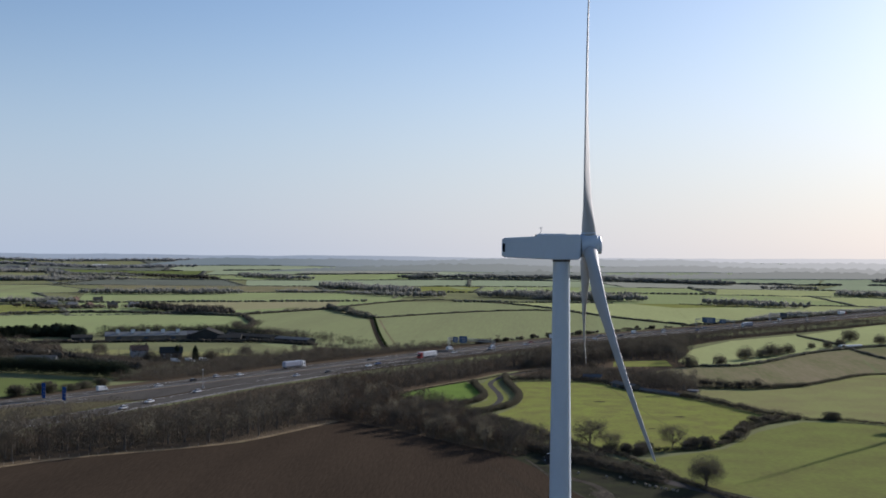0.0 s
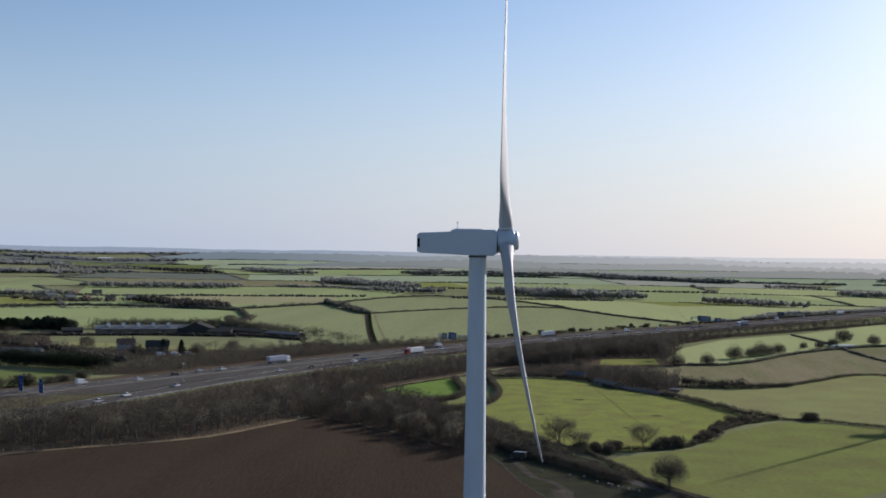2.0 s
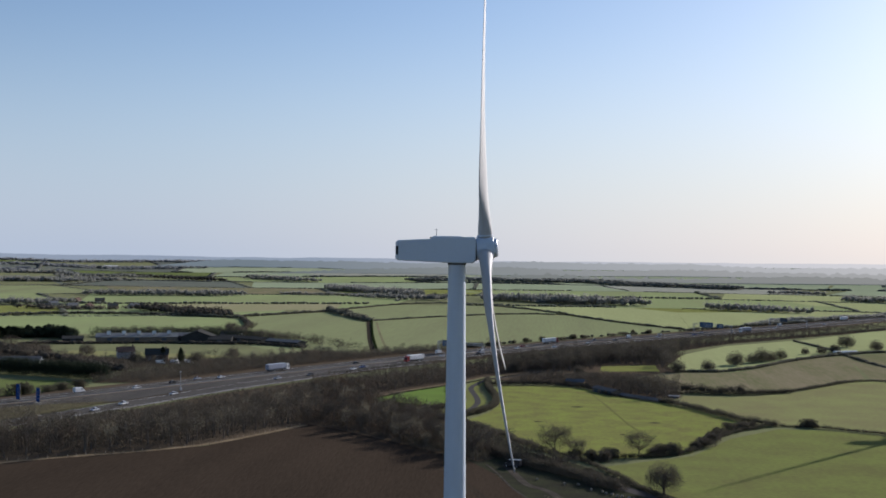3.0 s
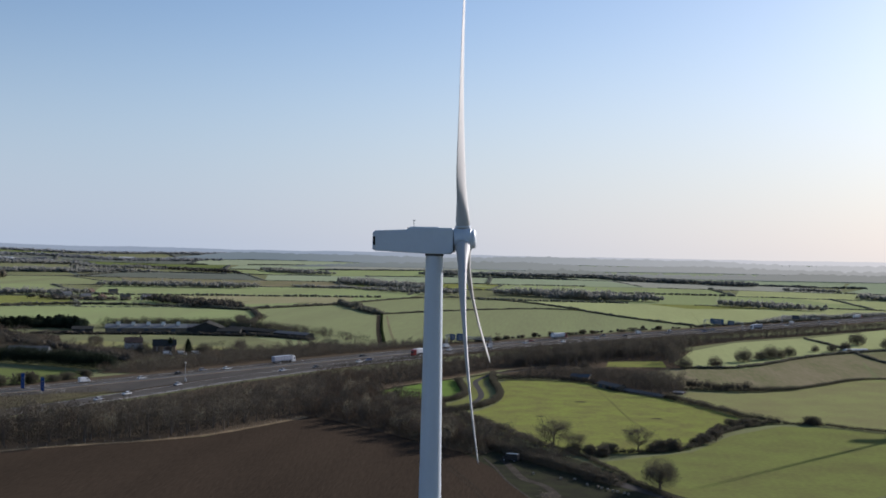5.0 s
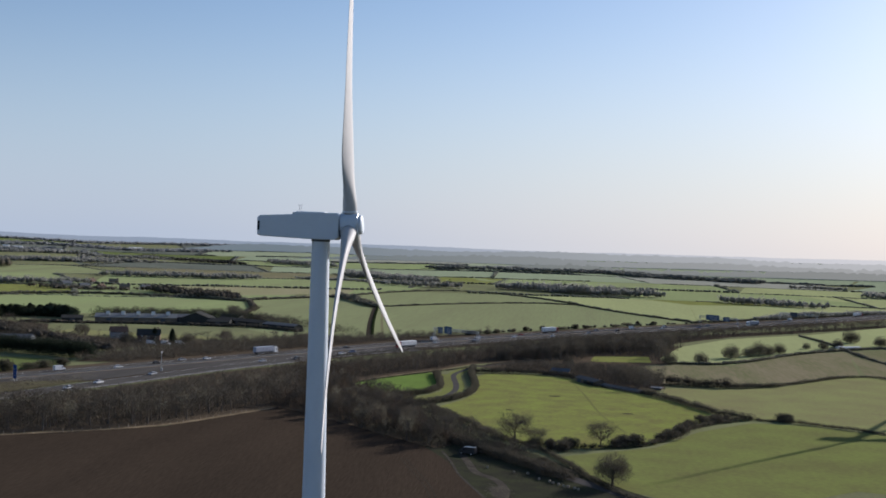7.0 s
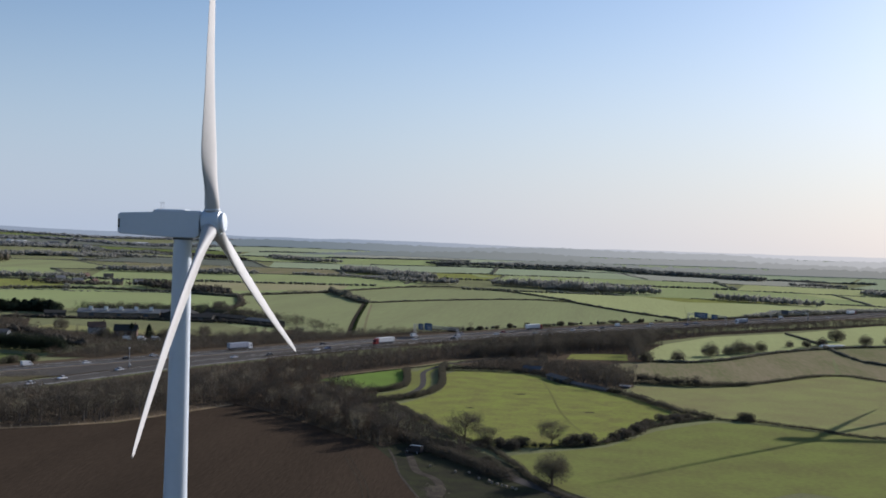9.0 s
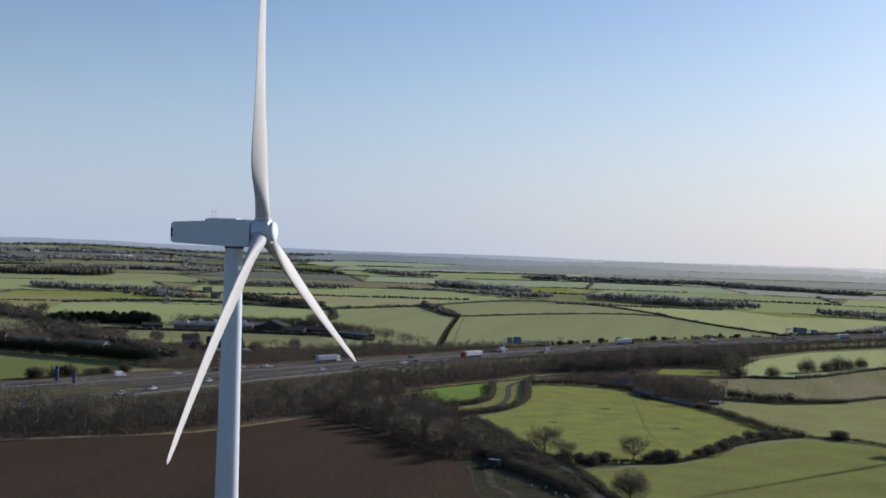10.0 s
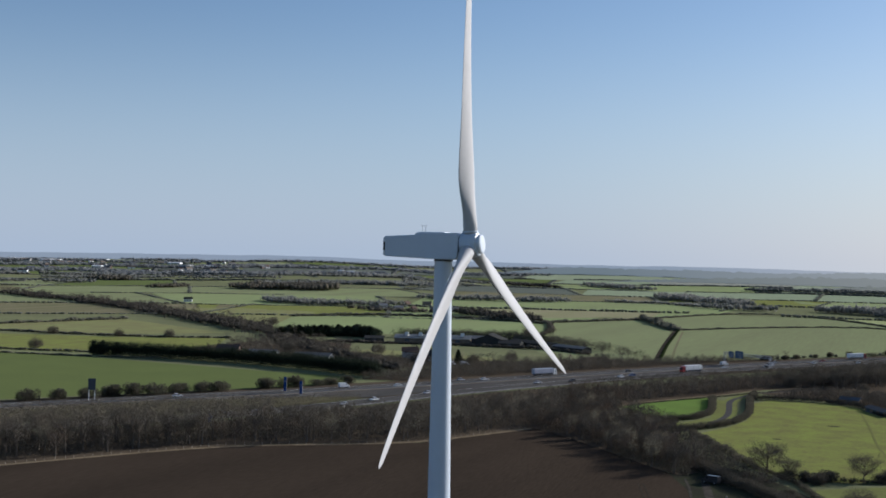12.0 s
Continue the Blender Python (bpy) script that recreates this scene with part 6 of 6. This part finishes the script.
def lorry(box_mat, cab_mat, label):
    top = empty("lorry")
    part("trailer", solid(-9.4, 4.0, -1.27, 1.27, 1.15, 4.0, 0.06), box_mat, top)
    part("chassis", solid(-9.0, 6.6, -0.5, 0.5, 0.75, 1.12), DARK, top)
    bm = prism([(4.5, 0.5), (6.9, 0.5), (6.95, 1.6), (6.6, 3.0), (6.1, 3.7), (4.5, 3.85)], 2.45)
    bmesh.ops.rotate(bm, cent=(0, 0, 0), matrix=Matrix.Rotation(math.pi / 2, 3, "Z"), verts=bm.verts)
    bmesh.ops.translate(bm, vec=(0, -1.22, 0), verts=bm.verts)
    bmesh.ops.scale(bm, vec=(-1, 1, 1), verts=bm.verts)
    bmesh.ops.recalc_face_normals(bm, faces=bm.faces)
    bmesh.ops.bevel(bm, geom=list(bm.edges), offset=0.08, segments=2, affect="EDGES")
    cab = part("cab", bm, cab_mat, top)
    part("windscreen", solid(6.74, 6.9, -1.0, 1.0, 1.75, 2.75, 0.03), GLASSY, cab)
    for s in (-1, 1):
        part("side_window", solid(5.4, 6.3, s * 1.22 - 0.03, s * 1.22 + 0.03, 1.8, 2.6), GLASSY, cab)
        part("stripe", solid(-9.2, 3.8, s * 1.275 - 0.01, s * 1.275 + 0.01, 1.3, 1.6), SIGN_BACK, top)
        for k in range(6):
            x = -8.6 + k * 2.2
            part("curtain_strap", solid(x, x + 0.1, s * 1.28 - 0.01, s * 1.28 + 0.01, 1.65, 3.85), SIGN_BACK, top)
    for x in (-7.6, -6.3, -5.0, 3.2, 5.9):
        for y in (-1.1, 1.1):
            wheel(top, x, y, 0.5)
    return tagged(top, label, "lorry", group="motorway lorries")


C_WHITE, C_SILVER, C_BLACK, C_BLUE, C_RED = (paint(n, c) for n, c in (("car_white", (0.75, 0.75, 0.74)), ("car_silver", (0.42, 0.43, 0.45)), ("car_black", (0.025, 0.026, 0.03)),
                                                                     ("car_blue", (0.05, 0.09, 0.22)), ("car_red", (0.28, 0.03, 0.03))))
CURTAIN = paint("trailer_curtain", (0.34, 0.36, 0.42))
cars = [car(C_WHITE, "white hatchback on the motorway"), car(C_SILVER, "silver car driving on the motorway"), car(C_BLACK, "black car driving on the motorway"),
        car(C_BLUE, "dark blue car on the motorway"), car(C_RED, "red car driving on the motorway")]
vans = [van(C_WHITE, "white panel van on the motorway"), van(C_SILVER, "silver panel van on the motorway"), van(C_BLACK, "dark parked van beside the farm track")]
lorries = [lorry(CURTAIN, C_WHITE, "grey curtain-sided articulated lorry with white cab"), lorry(C_WHITE, C_RED, "white box articulated lorry on the motorway")]
placed = set()
LANES = (-11.5, -7.8, -4.2, 4.2, 7.8, 11.5)


def drive(ob, y, lane):
    near = lane > 2 and y < 645
    x, yy, head = near_at(y, (-3.6, 0.0, 3.6)[lane - 3]) if near else mw_at(y, LANES[lane])
    m = pose(x, yy, float(height(x, yy)) + (0.35 if near else 0.305), 0, 0, head if lane < 3 else head + 180)
    if ob.name in placed:
        return copy_thing(ob, m)
    placed.add(ob.name)
    ob.matrix_basis = m
    return ob


for ob, y, lane in ((lorries[0], 612, 0), (cars[0], 523, 2), (cars[2], 545, 1), (cars[1], 575, 3), (cars[0], 572, 1), (cars[2], 596, 4), (cars[1], 561, 0), (vans[0], 735, 0), (lorries[1], 690, 5),
                    (cars[3], 640, 3), (cars[0], 470, 4), (cars[1], 505, 3), (cars[2], 660, 2), (cars[0], 722, 3), (vans[1], 752, 4), (cars[1], 770, 1), (cars[0], 788, 3), (cars[4], 802, 2), (lorries[1], 835, 0),
                    (cars[0], 850, 4), (cars[1], 872, 1), (cars[2], 880, 3), (vans[0], 905, 1), (cars[0], 922, 3), (cars[0], 940, 0), (cars[3], 955, 4), (cars[1], 978, 2), (lorries[0], 1010, 5), (cars[0], 1036, 1),
                    (cars[0], 1060, 3), (vans[0], 1090, 0), (cars[1], 1130, 4), (lorries[1], 1200, 0), (cars[0], 1260, 3), (vans[0], 1320, 1), (cars[0], 430, 1), (cars[1], 452, 5), (vans[0], 500, 0), (cars[2], 400, 3),
                    (cars[0], 630, 4), (cars[1], 706, 1), (cars[2], 745, 5), (cars[0], 815, 5)):
    drive(ob, y, lane)
vans[2].matrix_basis = pose(2.5, 358.5, 0.1, 0, 0, 158)
vans[2]["group"] = "parked vehicles"
for x, y, yaw in ((-214, 640, 20), (-206, 642, -10), (-199, 646, 15)):
    o = copy_thing(vans[0], pose(x, y, 0, 0, 0, yaw))
    tagged(o, "white van parked by the cottage", "van", group="parked vehicles")
for x, y, yaw in ((-186, 805, 20), (-181, 803, 10), (-176, 802, 30)):
    o = copy_thing(cars[0], pose(x, y, 0, 0, 0, yaw))
    tagged(o, "white car parked by the long sheds", "car", group="parked vehicles")

bale = bmesh.new()
bmesh.ops.create_cone(bale, cap_ends=True, segments=16, radius1=0.34, radius2=0.34, depth=0.8, matrix=Matrix.Translation((0, 0, 0.34)) @ Matrix.Rotation(math.pi / 2, 4, "X"))
bmesh.ops.bevel(bale, geom=[e for e in bale.edges if len(e.link_faces) == 2 and e.calc_face_angle(0) > 1], offset=0.12, segments=2, affect="EDGES")
bale = obj_from("bale", bale, POST)
tagged(bale, "pale plastic-wrapped bale beside the lane hedge", "bale", group="wrapped bales")
bale.matrix_basis = pose(10.5, 339, 0.1, 0, 0, 20)
for x, y in ((18.5, 334), (22.5, 333.5), (26, 327), (29, 324.6), (30, 322.6), (31.6, 321.4), (33, 319.6), (34.2, 319), (36, 317.6), (37, 316.4)):
    copy_thing(bale, pose(x, y, 0.1, 0, 0, random.uniform(0, 180)))

# fence posts along the wood's edge
ribbon("verge", [(-266, 158), (-219, 246), (-190, 300), (-160, 347), (-127, 369), (-106, 386), (-93, 413), (-83, 438)], 5.0, UNDER, 0.085,
       "brown leaf-strewn edge of the wood", "verge")
fence = empty("fence", pose(-186, 294, 0))
post = solid(-0.05, 0.05, -0.05, 0.05, -0.3, 1.05, 0.01)
first = part("post", post, POST, fence)
for k, (x, y, ux, uy) in enumerate(along([(-236, 200), (-215, 241), (-186, 295), (-157, 342), (-124, 364), (-103, 382), (-91, 409), (-81, 431)], 3.0)):
    o = first if k == 0 else first.copy()
    if k:
        scene.collection.objects.link(o)
        o.parent = fence
    o.location = (x + 186 + random.uniform(-0.3, 0.3), y - 294 + random.uniform(-0.3, 0.3), random.uniform(-0.25, 0.0))
tagged(fence, "row of pale wooden fence posts along the wood", "fence")
